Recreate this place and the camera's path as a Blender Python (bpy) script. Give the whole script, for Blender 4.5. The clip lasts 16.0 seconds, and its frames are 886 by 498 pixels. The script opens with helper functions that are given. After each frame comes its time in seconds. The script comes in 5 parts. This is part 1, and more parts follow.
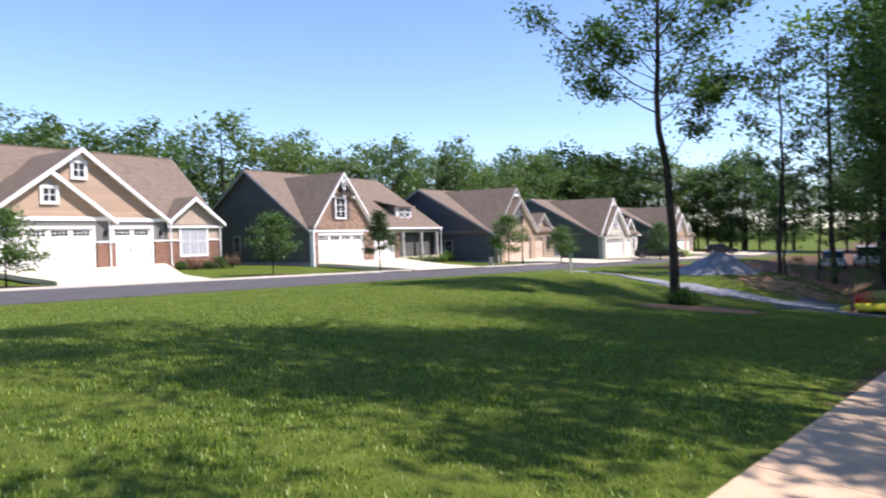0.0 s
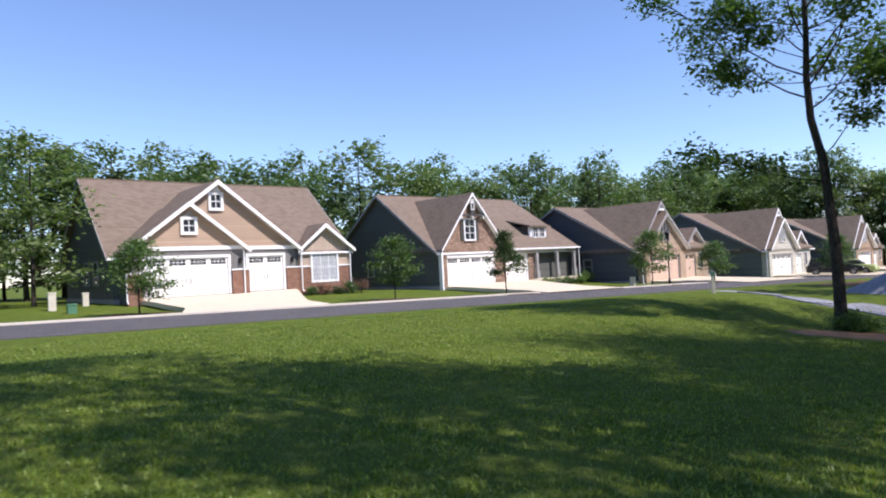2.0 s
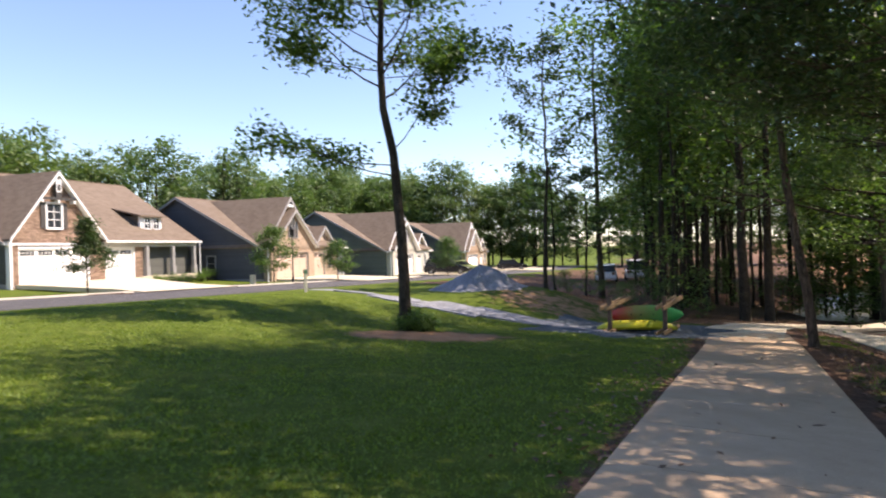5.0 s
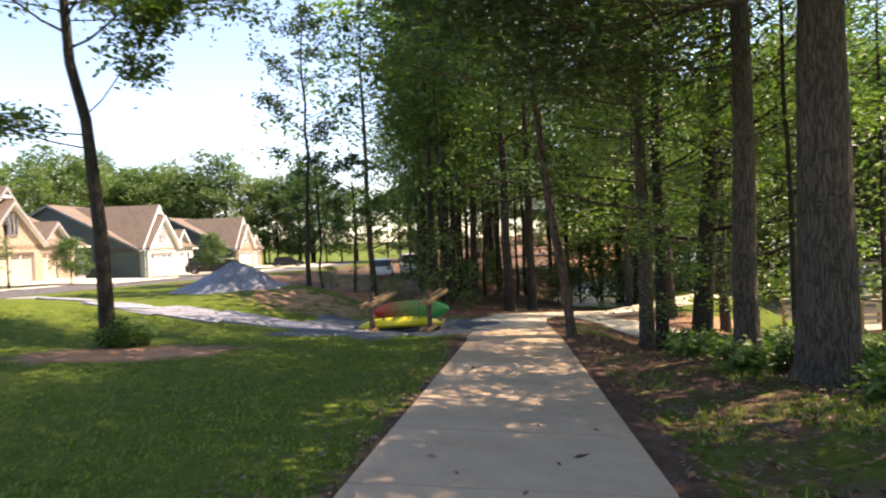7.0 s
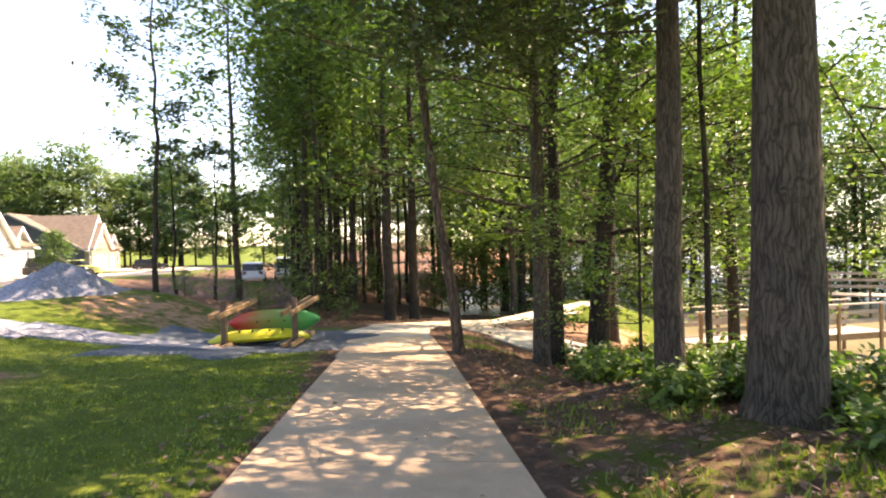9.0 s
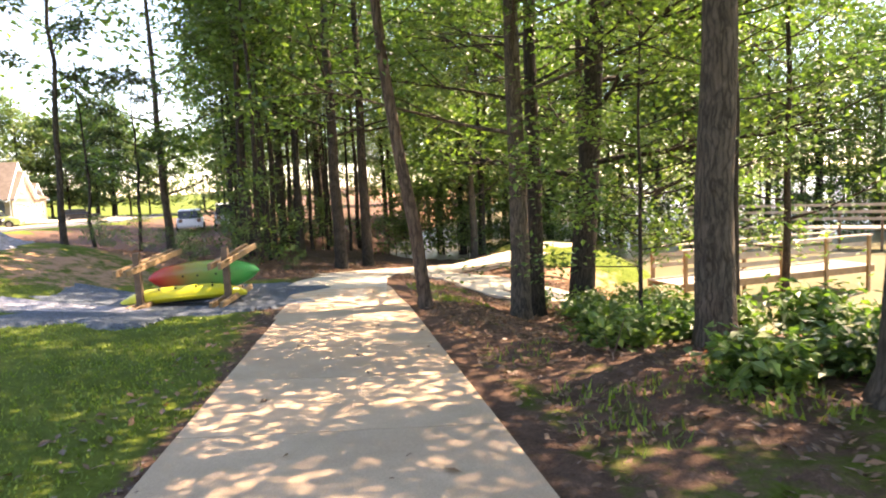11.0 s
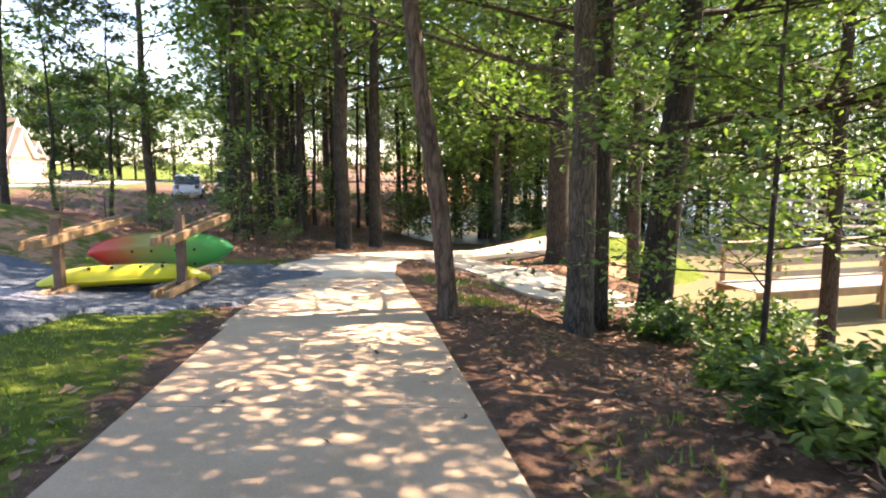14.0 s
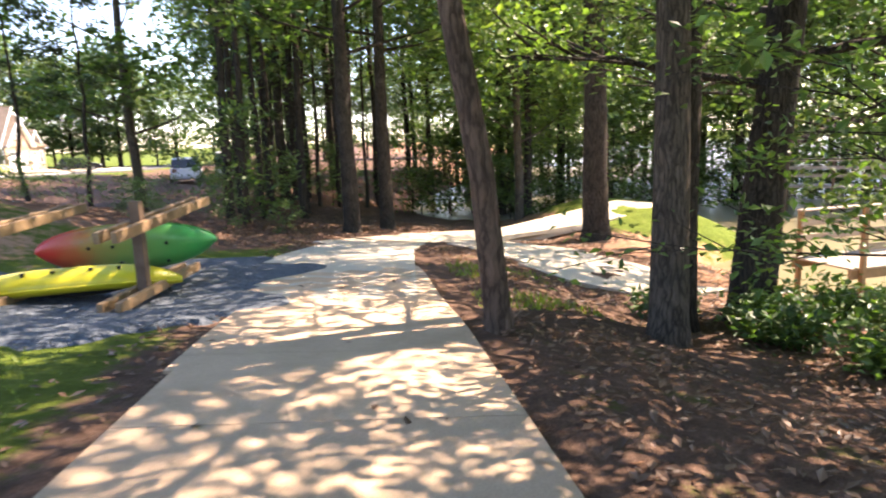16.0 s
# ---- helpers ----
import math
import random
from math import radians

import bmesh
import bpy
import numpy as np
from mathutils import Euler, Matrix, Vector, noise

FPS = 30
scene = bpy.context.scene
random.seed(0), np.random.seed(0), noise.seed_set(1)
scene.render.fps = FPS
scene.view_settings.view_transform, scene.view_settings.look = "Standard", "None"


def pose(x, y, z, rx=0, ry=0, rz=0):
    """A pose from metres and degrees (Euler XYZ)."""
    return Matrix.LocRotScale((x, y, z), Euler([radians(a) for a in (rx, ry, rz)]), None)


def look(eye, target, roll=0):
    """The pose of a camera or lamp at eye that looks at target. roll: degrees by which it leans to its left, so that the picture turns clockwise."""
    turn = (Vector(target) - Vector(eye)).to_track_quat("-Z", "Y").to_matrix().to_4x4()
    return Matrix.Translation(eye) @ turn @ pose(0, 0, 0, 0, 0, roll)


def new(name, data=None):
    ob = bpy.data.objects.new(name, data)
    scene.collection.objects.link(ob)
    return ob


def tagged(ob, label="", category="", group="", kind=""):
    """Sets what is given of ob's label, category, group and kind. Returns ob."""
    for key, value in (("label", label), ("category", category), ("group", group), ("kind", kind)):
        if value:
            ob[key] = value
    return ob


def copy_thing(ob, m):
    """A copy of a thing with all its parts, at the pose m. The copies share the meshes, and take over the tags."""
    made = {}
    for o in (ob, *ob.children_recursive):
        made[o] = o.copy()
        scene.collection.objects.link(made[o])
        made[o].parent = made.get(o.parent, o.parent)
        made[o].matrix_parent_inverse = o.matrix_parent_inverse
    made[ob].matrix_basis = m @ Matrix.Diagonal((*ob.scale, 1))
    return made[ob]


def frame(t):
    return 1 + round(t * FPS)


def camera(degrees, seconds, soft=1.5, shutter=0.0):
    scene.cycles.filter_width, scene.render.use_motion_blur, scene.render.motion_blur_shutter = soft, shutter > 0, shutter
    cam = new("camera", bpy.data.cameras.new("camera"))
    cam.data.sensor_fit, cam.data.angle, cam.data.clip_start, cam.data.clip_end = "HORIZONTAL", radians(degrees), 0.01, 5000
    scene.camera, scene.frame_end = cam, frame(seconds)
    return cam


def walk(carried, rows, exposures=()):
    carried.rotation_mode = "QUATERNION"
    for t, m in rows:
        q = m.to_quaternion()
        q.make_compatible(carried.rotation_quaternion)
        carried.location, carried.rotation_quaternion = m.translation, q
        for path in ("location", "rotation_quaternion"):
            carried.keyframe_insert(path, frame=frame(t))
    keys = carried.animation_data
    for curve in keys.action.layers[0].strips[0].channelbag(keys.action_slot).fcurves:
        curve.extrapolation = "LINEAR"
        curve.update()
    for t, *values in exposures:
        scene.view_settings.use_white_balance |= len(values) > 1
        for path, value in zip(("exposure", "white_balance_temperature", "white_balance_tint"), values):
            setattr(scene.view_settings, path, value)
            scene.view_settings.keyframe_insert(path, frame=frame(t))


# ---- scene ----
cam = camera(67.6, 16.0, soft=2.0, shutter=0.4)
METRES, EYE, TILT, LEAN, TURN = 21.7, 1.5, -1.15, 4.57, 0.0
ROWS = [
    (0.0, 0.0, 0.0, 0.0, -0.0, 0.01, -3.09),
    (0.5, 0.0176, 0.0267, 0.0001, 5.73, 1.13, -2.91),
    (1.0, 0.0349, 0.0522, 0.0006, 10.27, 0.75, -2.23),
    (1.5, 0.0509, 0.0795, 0.0, 12.16, 1.32, -1.85),
    (2.0, 0.0671, 0.1049, 0.0002, 13.19, 1.39, -1.82),
    (2.5, 0.0833, 0.1315, -0.0001, 11.6, 1.74, -1.18),
    (3.0, 0.1017, 0.1552, 0.0004, 12.51, 1.64, -0.51),
    (3.5, 0.1229, 0.1804, 0.0005, 8.81, 1.28, -0.57),
    (4.0, 0.1453, 0.2005, 0.0017, 2.88, 1.41, -1.46),
    (4.5, 0.1683, 0.222, 0.0016, -10.43, 3.33, -1.74),
    (5.0, 0.1916, 0.2436, 0.0019, -15.87, 2.36, -2.48),
    (7.5, 0.3035, 0.3586, 0.0027, -37.14, 2.99, -0.58),
    (8.0, 0.3246, 0.3815, 0.0025, -39.04, 3.2, -1.17),
    (8.5, 0.3453, 0.4047, 0.0023, -42.8, 3.04, -1.28),
    (9.0, 0.3654, 0.4283, 0.0028, -44.41, 3.26, -1.06),
    (9.5, 0.3842, 0.453, 0.0017, -46.38, 3.08, -0.07),
    (10.0, 0.4046, 0.4777, 0.0014, -47.62, 0.1, 0.4),
    (12.5, 0.5111, 0.5896, -0.0002, -49.01, -2.43, 0.11),
    (13.0, 0.5336, 0.6103, -0.0008, -46.54, -3.35, -1.59),
    (13.5, 0.5549, 0.6334, -0.0015, -48.11, -2.93, -1.82),
    (14.0, 0.5742, 0.6569, -0.0026, -47.61, -3.24, -2.43),
    (14.5, 0.5921, 0.6831, -0.0032, -46.38, -4.75, -1.37),
    (15.0, 0.6103, 0.7073, -0.0033, -43.05, -2.51, -0.78),
    (15.5, 0.6302, 0.7304, -0.0043, -42.95, -4.26, 0.06),
    (16.0, 0.6536, 0.7508, -0.0046, -46.89, -5.33, -0.34),
]
walk(cam, [(t, pose(0, 0, EYE, TILT, LEAN, TURN) @ pose(METRES * x, METRES * y, METRES * z, 90 + pitch, roll, yaw)) for t, x, y, z, yaw, pitch, roll in ROWS],
     [(0.0, 0.72, 6300, 22), (0.6, 0.5, 6200, 22), (4.0, 0.45, 6250, 22), (5.0, 0.95, 7300, 22), (7.5, 1.6, 8400, 24), (9.0, 2.15, 9000, 26), (10.5, 2.55, 9000, 26), (12.5, 2.6, 8700, 26), (16.0, 2.32, 7800, 26)])


# ---- light ----
SUN_EL, SUN_AZ = 52.0, -14.0   # degrees; azimuth from +x towards +y
world = bpy.data.worlds.new("world")
scene.world = world
world.use_nodes = True
wn = world.node_tree.nodes
sky = wn.new("ShaderNodeTexSky")
sky.sky_type = "NISHITA"
sky.sun_disc = False
sky.sun_elevation = radians(SUN_EL)
sky.sun_rotation = radians(90 - SUN_AZ)
sky.air_density, sky.dust_density, sky.ozone_density = 0.95, 0.05, 4.5
world.node_tree.links.new(sky.outputs[0], wn["Background"].inputs[0])
wn["Background"].inputs[1].default_value = 0.15
sun = new("sun", bpy.data.lights.new("sun", "SUN"))
sun.data.energy, sun.data.angle, sun.data.color = 5.0, radians(0.55), (1.0, 0.94, 0.84)
SUN_DIR = Vector((math.cos(radians(SUN_EL)) * math.cos(radians(SUN_AZ)), math.cos(radians(SUN_EL)) * math.sin(radians(SUN_AZ)), math.sin(radians(SUN_EL))))
sun.matrix_world = look(SUN_DIR * 60, (0, 0, 0))


# ---- mesh helpers ----
def smooth(lo, hi, x):
    t = np.clip((np.asarray(x, float) - lo) / (hi - lo), 0, 1)
    return t * t * (3 - 2 * t)


def link(name, me, material, parent=None, label=""):
    ob = new(name, me)
    if material:
        me.materials.append(material)
    if parent:
        ob.parent = parent
    if label:
        ob["label"] = label
    return ob


def part(name, bm, material, parent=None, label=""):
    """One bmesh as one mesh object under a thing or a part."""
    bmesh.ops.recalc_face_normals(bm, faces=bm.faces)
    me = bpy.data.meshes.new(name)
    bm.to_mesh(me)
    bm.free()
    return link(name, me, material, parent, label)


def raw(name, verts, loops, sides, material, parent=None, label="", smooth_shade=False):
    """A mesh straight from arrays; every face has the same number of sides."""
    me = bpy.data.meshes.new(name)
    verts, loops = np.asarray(verts, np.float32), np.asarray(loops, np.int32).ravel()
    count = len(loops) // sides
    me.vertices.add(len(verts))
    me.vertices.foreach_set("co", verts.ravel())
    me.loops.add(len(loops))
    me.loops.foreach_set("vertex_index", loops)
    me.polygons.add(count)
    me.polygons.foreach_set("loop_start", np.arange(count, dtype=np.int32) * sides)
    me.polygons.foreach_set("use_smooth", np.full(count, smooth_shade))
    me.update(calc_edges=True)
    return link(name, me, material, parent, label)


def box(bm, x0, x1, y0, y1, z0, z1, m=None):
    co = [(x, y, z) for x in (x0, x1) for y in (y0, y1) for z in (z0, z1)]
    v = [bm.verts.new(m @ Vector(c) if m else c) for c in co]
    for f in ((0, 1, 3, 2), (4, 6, 7, 5), (0, 4, 5, 1), (2, 3, 7, 6), (0, 2, 6, 4), (1, 5, 7, 3)):
        bm.faces.new([v[i] for i in f])
    return bm


def boxes(*dims):
    bm = bmesh.new()
    for d in dims:
        box(bm, *d)
    return bm


def bevelled(bm, width=0.012, segments=2):
    bmesh.ops.recalc_face_normals(bm, faces=bm.faces)
    bmesh.ops.bevel(bm, geom=list(bm.edges), offset=width, segments=segments, affect="EDGES", profile=0.6)
    return bm


def prism(points, y0, y1):
    """A solid from an outline in x and z, drawn out along y."""
    bm = bmesh.new()
    a = [bm.verts.new((x, y0, z)) for x, z in points]
    b = [bm.verts.new((x, y1, z)) for x, z in points]
    bm.faces.new(a)
    bm.faces.new(b[::-1])
    for i in range(len(points)):
        j = (i + 1) % len(points)
        bm.faces.new((a[i], b[i], b[j], a[j]))
    return bm


def slab(p, q, r, s, thick):
    """A slab between four corners, thickened downwards."""
    bm = bmesh.new()
    top = [bm.verts.new(c) for c in (p, q, r, s)]
    low = [bm.verts.new(Vector(c) - Vector((0, 0, thick))) for c in (p, q, r, s)]
    bm.faces.new(top)
    bm.faces.new(low[::-1])
    for i in range(4):
        j = (i + 1) % 4
        bm.faces.new((top[i], low[i], low[j], top[j]))
    return bm


def ring_tube(paths, radii, sides):
    """Tubes along polylines: vertices and quads."""
    verts, quads = [], []
    for pts, rad in zip(paths, radii):
        pts = np.asarray(pts, float)
        d = np.gradient(pts, axis=0)
        d /= np.linalg.norm(d, axis=1)[:, None] + 1e-9
        ref = np.where(np.abs(d[:, 2:3]) > 0.9, [[1.0, 0, 0]], [[0, 0, 1.0]])
        u = np.cross(d, ref)
        u /= np.linalg.norm(u, axis=1)[:, None] + 1e-9
        w = np.cross(d, u)
        ang = np.arange(sides) * 2 * np.pi / sides
        base = len(verts)
        rad = np.asarray(rad, float)
        ring = pts[:, None] + rad[:, None, None] * (np.cos(ang)[None, :, None] * u[:, None] + np.sin(ang)[None, :, None] * w[:, None])
        verts.extend(ring.reshape(-1, 3))
        for i in range(len(pts) - 1):
            for k in range(sides):
                n = (k + 1) % sides
                quads.append((base + i * sides + k, base + i * sides + n, base + (i + 1) * sides + n, base + (i + 1) * sides + k))
    return np.array(verts), np.array(quads)


def thing(name, label, category, at=None, group="", kind=""):
    ob = new(name)
    ob.empty_display_size = 0.2
    if at is not None:
        ob.matrix_basis = at
    return tagged(ob, label, category, group, kind)


# ---- materials ----
def material(name, build, rough=0.7, spec=0.3, metal=0.0):
    mat = bpy.data.materials.new(name)
    mat.use_nodes = True
    nt = mat.node_tree
    bsdf = nt.nodes["Principled BSDF"]
    bsdf.inputs["Roughness"].default_value = rough
    bsdf.inputs["Specular IOR Level"].default_value = spec
    bsdf.inputs["Metallic"].default_value = metal
    build(nt, bsdf)
    return mat


def node(nt, kind, **values):
    n = nt.nodes.new("ShaderNode" + kind)
    for key, value in values.items():
        if key in n.inputs:
            n.inputs[key].default_value = value
    return n


def coords(nt):
    return nt.nodes.new("ShaderNodeTexCoord").outputs["Object"]


def noise_tex(nt, vector, scale, detail=4.0, rough=0.6):
    n = node(nt, "TexNoise", Scale=scale, Detail=detail, Roughness=rough)
    nt.links.new(vector, n.inputs["Vector"])
    return n.outputs["Fac"]


def ramp(nt, fac, *stops):
    r = nt.nodes.new("ShaderNodeValToRGB")
    e = r.color_ramp.elements
    while len(e) < len(stops):
        e.new(0.5)
    for el, (at, col) in zip(e, stops):
        el.position = at
        el.color = (*col, 1)
    nt.links.new(fac, r.inputs[0])
    return r.outputs[0]


def mix(nt, fac, a, b, mode="MIX"):
    m = nt.nodes.new("ShaderNodeMix")
    m.data_type, m.blend_type = "RGBA", mode
    for slot, val in ((0, fac), (6, a), (7, b)):
        if isinstance(val, (int, float)):
            m.inputs[slot].default_value = val
        elif isinstance(val, tuple):
            m.inputs[slot].default_value = (*val, 1)
        else:
            nt.links.new(val, m.inputs[slot])
    return m.outputs[2]


def maths(nt, op, a, b=0.0, c=0.0):
    m = nt.nodes.new("ShaderNodeMath")
    m.operation = op
    for slot, val in enumerate((a, b, c)):
        if isinstance(val, (int, float)):
            m.inputs[slot].default_value = val
        else:
            nt.links.new(val, m.inputs[slot])
    return m.outputs[0]


def bump(nt, bsdf, fac, strength=0.3, distance=0.02):
    b = node(nt, "Bump", Strength=strength, Distance=distance)
    nt.links.new(fac, b.inputs["Height"])
    nt.links.new(b.outputs[0], bsdf.inputs["Normal"])


def plain(name, col, rough=0.6, vary=0.12, scale=3.0, spec=0.3, metal=0.0, relief=0.1, fine=40.0):
    """A paint or solid with two scales of variation."""
    def build(nt, bsdf):
        co = coords(nt)
        dark = tuple(c * (1 - vary) for c in col)
        light = tuple(min(1, c * (1 + vary * 0.6)) for c in col)
        big = ramp(nt, noise_tex(nt, co, scale), (0.3, dark), (0.7, light))
        small = ramp(nt, noise_tex(nt, co, fine, 2), (0.3, (1 - vary,) * 3), (0.7, (1, 1, 1)))
        nt.links.new(mix(nt, 0.6, big, small, "MULTIPLY"), bsdf.inputs["Base Color"])
        bump(nt, bsdf, noise_tex(nt, co, fine * 1.5, 3), relief, 0.01)
    return material(name, build, rough, spec, metal)


def siding(name, col, pitch=0.16, upright=False):
    """Lap boards, or upright boards with battens."""
    def build(nt, bsdf):
        co = coords(nt)
        sep = nt.nodes.new("ShaderNodeSeparateXYZ")
        nt.links.new(co, sep.inputs[0])
        axis = maths(nt, "ADD", sep.outputs[0], sep.outputs[1]) if upright else sep.outputs[2]
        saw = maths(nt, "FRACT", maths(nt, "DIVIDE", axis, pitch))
        row = maths(nt, "FLOOR", maths(nt, "DIVIDE", axis, pitch))
        wn1 = nt.nodes.new("ShaderNodeTexWhiteNoise")
        wn1.noise_dimensions = "1D"
        nt.links.new(row, wn1.inputs["W"])
        tone = ramp(nt, wn1.outputs[0], (0, tuple(c * 0.9 for c in col)), (1, tuple(c * 1.06 for c in col)))
        # One edge of each board darkened, the overlap's shade put into the colour.
        lip_shade = ramp(nt, saw, (0.0, (0.55,) * 3), (0.1, (1, 1, 1)), (1.0, (1, 1, 1)))
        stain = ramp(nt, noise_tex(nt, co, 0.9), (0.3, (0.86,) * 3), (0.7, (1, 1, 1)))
        nt.links.new(mix(nt, 0.8, mix(nt, 1.0, tone, lip_shade, "MULTIPLY"), stain, "MULTIPLY"), bsdf.inputs["Base Color"])
        bump(nt, bsdf, maths(nt, "SUBTRACT", 1.0, saw), 0.5, 0.02)
    return material(name, build, 0.62, 0.25)


def courses(name, cols, width, high, mortar, rough=0.85):
    """Brick or ledge stone in courses on upright faces."""
    def build(nt, bsdf):
        co = coords(nt)
        sep = nt.nodes.new("ShaderNodeSeparateXYZ")
        nt.links.new(co, sep.inputs[0])
        com = nt.nodes.new("ShaderNodeCombineXYZ")
        nt.links.new(maths(nt, "ADD", sep.outputs[0], sep.outputs[1]), com.inputs[0])
        nt.links.new(sep.outputs[2], com.inputs[1])
        br = node(nt, "TexBrick", Scale=1.0)
        br.inputs["Mortar Size"].default_value = 0.008
        br.inputs["Brick Width"].default_value = width
        br.inputs["Row Height"].default_value = high
        br.inputs["Color1"].default_value = (*cols[0], 1)
        br.inputs["Color2"].default_value = (*cols[1], 1)
        br.inputs["Mortar"].default_value = (*mortar, 1)
        nt.links.new(com.outputs[0], br.inputs["Vector"])
        tint = ramp(nt, noise_tex(nt, co, 3.5, 5, 0.75), (0.3, (0.6,) * 3), (0.7, (1.15,) * 3))
        nt.links.new(mix(nt, 0.9, br.outputs["Color"], tint, "MULTIPLY"), bsdf.inputs["Base Color"])
        bump(nt, bsdf, maths(nt, "SUBTRACT", noise_tex(nt, co, 14), br.outputs["Fac"]), 0.6, 0.02)
    return material(name, build, rough, 0.2)


def shingle_build(nt, bsdf):
    co = coords(nt)
    sep = nt.nodes.new("ShaderNodeSeparateXYZ")
    nt.links.new(co, sep.inputs[0])
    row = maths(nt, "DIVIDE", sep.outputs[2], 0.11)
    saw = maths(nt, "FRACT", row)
    com = nt.nodes.new("ShaderNodeCombineXYZ")
    nt.links.new(maths(nt, "FLOOR", maths(nt, "MULTIPLY", maths(nt, "ADD", sep.outputs[0], sep.outputs[1]), 3.2)), com.inputs[0])
    nt.links.new(maths(nt, "FLOOR", row), com.inputs[1])
    w = nt.nodes.new("ShaderNodeTexWhiteNoise")
    nt.links.new(com.outputs[0], w.inputs["Vector"])
    tab = ramp(nt, w.outputs[0], (0, (0.155, 0.118, 0.089)), (0.5, (0.176, 0.136, 0.104)), (1, (0.194, 0.152, 0.118)))
    # Foot of every course darkened: shade under the shingle butts, as base colour.
    lip_shade = ramp(nt, saw, (0, (0.6,) * 3), (0.14, (1, 1, 1)))
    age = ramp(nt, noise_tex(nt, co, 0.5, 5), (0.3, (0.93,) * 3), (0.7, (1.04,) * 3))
    nt.links.new(mix(nt, 1.0, mix(nt, 0.7, tab, lip_shade, "MULTIPLY"), age, "MULTIPLY"), bsdf.inputs["Base Color"])
    bump(nt, bsdf, maths(nt, "SUBTRACT", noise_tex(nt, co, 60), saw), 0.4, 0.015)


def leaf_material(name, low, high, glow):
    mat = bpy.data.materials.new(name)
    mat.use_nodes = True
    nt = mat.node_tree
    bsdf = nt.nodes["Principled BSDF"]
    bsdf.inputs["Roughness"].default_value = 0.5
    bsdf.inputs["Specular IOR Level"].default_value = 0.3
    geo = nt.nodes.new("ShaderNodeNewGeometry")
    info = nt.nodes.new("ShaderNodeObjectInfo")
    col = ramp(nt, geo.outputs["Random Per Island"], (0, low), (0.75, high), (1, tuple(c * k for c, k in zip(high, (1.4, 1.2, 1.05)))))
    tree_tone = ramp(nt, info.outputs["Random"], (0, (0.78, 0.84, 0.8)), (1, (1.2, 1.1, 1.0)))
    col = mix(nt, 1.0, col, tree_tone, "MULTIPLY")
    nt.links.new(col, bsdf.inputs["Base Color"])
    trans = nt.nodes.new("ShaderNodeBsdfTranslucent")
    nt.links.new(mix(nt, 1.0, col, glow, "MULTIPLY"), trans.inputs[0])
    both = nt.nodes.new("ShaderNodeAddShader")
    nt.links.new(bsdf.outputs[0], both.inputs[0])
    nt.links.new(trans.outputs[0], both.inputs[1])
    nt.links.new(both.outputs[0], nt.nodes["Material Output"].inputs[0])
    return mat


def bark_material(name, dark, light, scale=9.0):
    """Furrowed bark: wavering upright ridges broken into plates, with grey patches."""
    def build(nt, bsdf):
        co = coords(nt)
        warp = nt.nodes.new("ShaderNodeVectorMath")
        warp.operation = "MULTIPLY_ADD"
        wob = node(nt, "TexNoise", Scale=3.0, Detail=3.0)
        nt.links.new(co, wob.inputs["Vector"])
        nt.links.new(wob.outputs["Color"], warp.inputs[0])
        warp.inputs[1].default_value = (0.16, 0.16, 0.3)
        nt.links.new(co, warp.inputs[2])
        mp = nt.nodes.new("ShaderNodeMapping")
        mp.inputs["Scale"].default_value = (1, 1, 0.11)
        nt.links.new(warp.outputs[0], mp.inputs[0])
        cell = nt.nodes.new("ShaderNodeTexVoronoi")
        cell.feature = "DISTANCE_TO_EDGE"
        cell.inputs["Scale"].default_value = scale * 1.9
        nt.links.new(mp.outputs[0], cell.inputs["Vector"])
        plate = ramp(nt, cell.outputs["Distance"], (0.0, (0, 0, 0)), (0.22, (1, 1, 1)))
        grain = noise_tex(nt, mp.outputs[0], scale * 4.0, 6, 0.75)
        ridge = maths(nt, "ADD", maths(nt, "MULTIPLY", plate, 0.2), maths(nt, "MULTIPLY", grain, 0.8))
        col = ramp(nt, ridge, (0.36, dark), (0.72, light))
        patch = ramp(nt, noise_tex(nt, co, 1.7, 4), (0.35, (0.68, 0.72, 0.68)), (0.7, (1.2, 1.15, 1.06)))
        nt.links.new(mix(nt, 0.85, col, patch, "MULTIPLY"), bsdf.inputs["Base Color"])
        bump(nt, bsdf, ridge, 0.9, 0.035)
    return material(name, build, 0.9, 0.15)


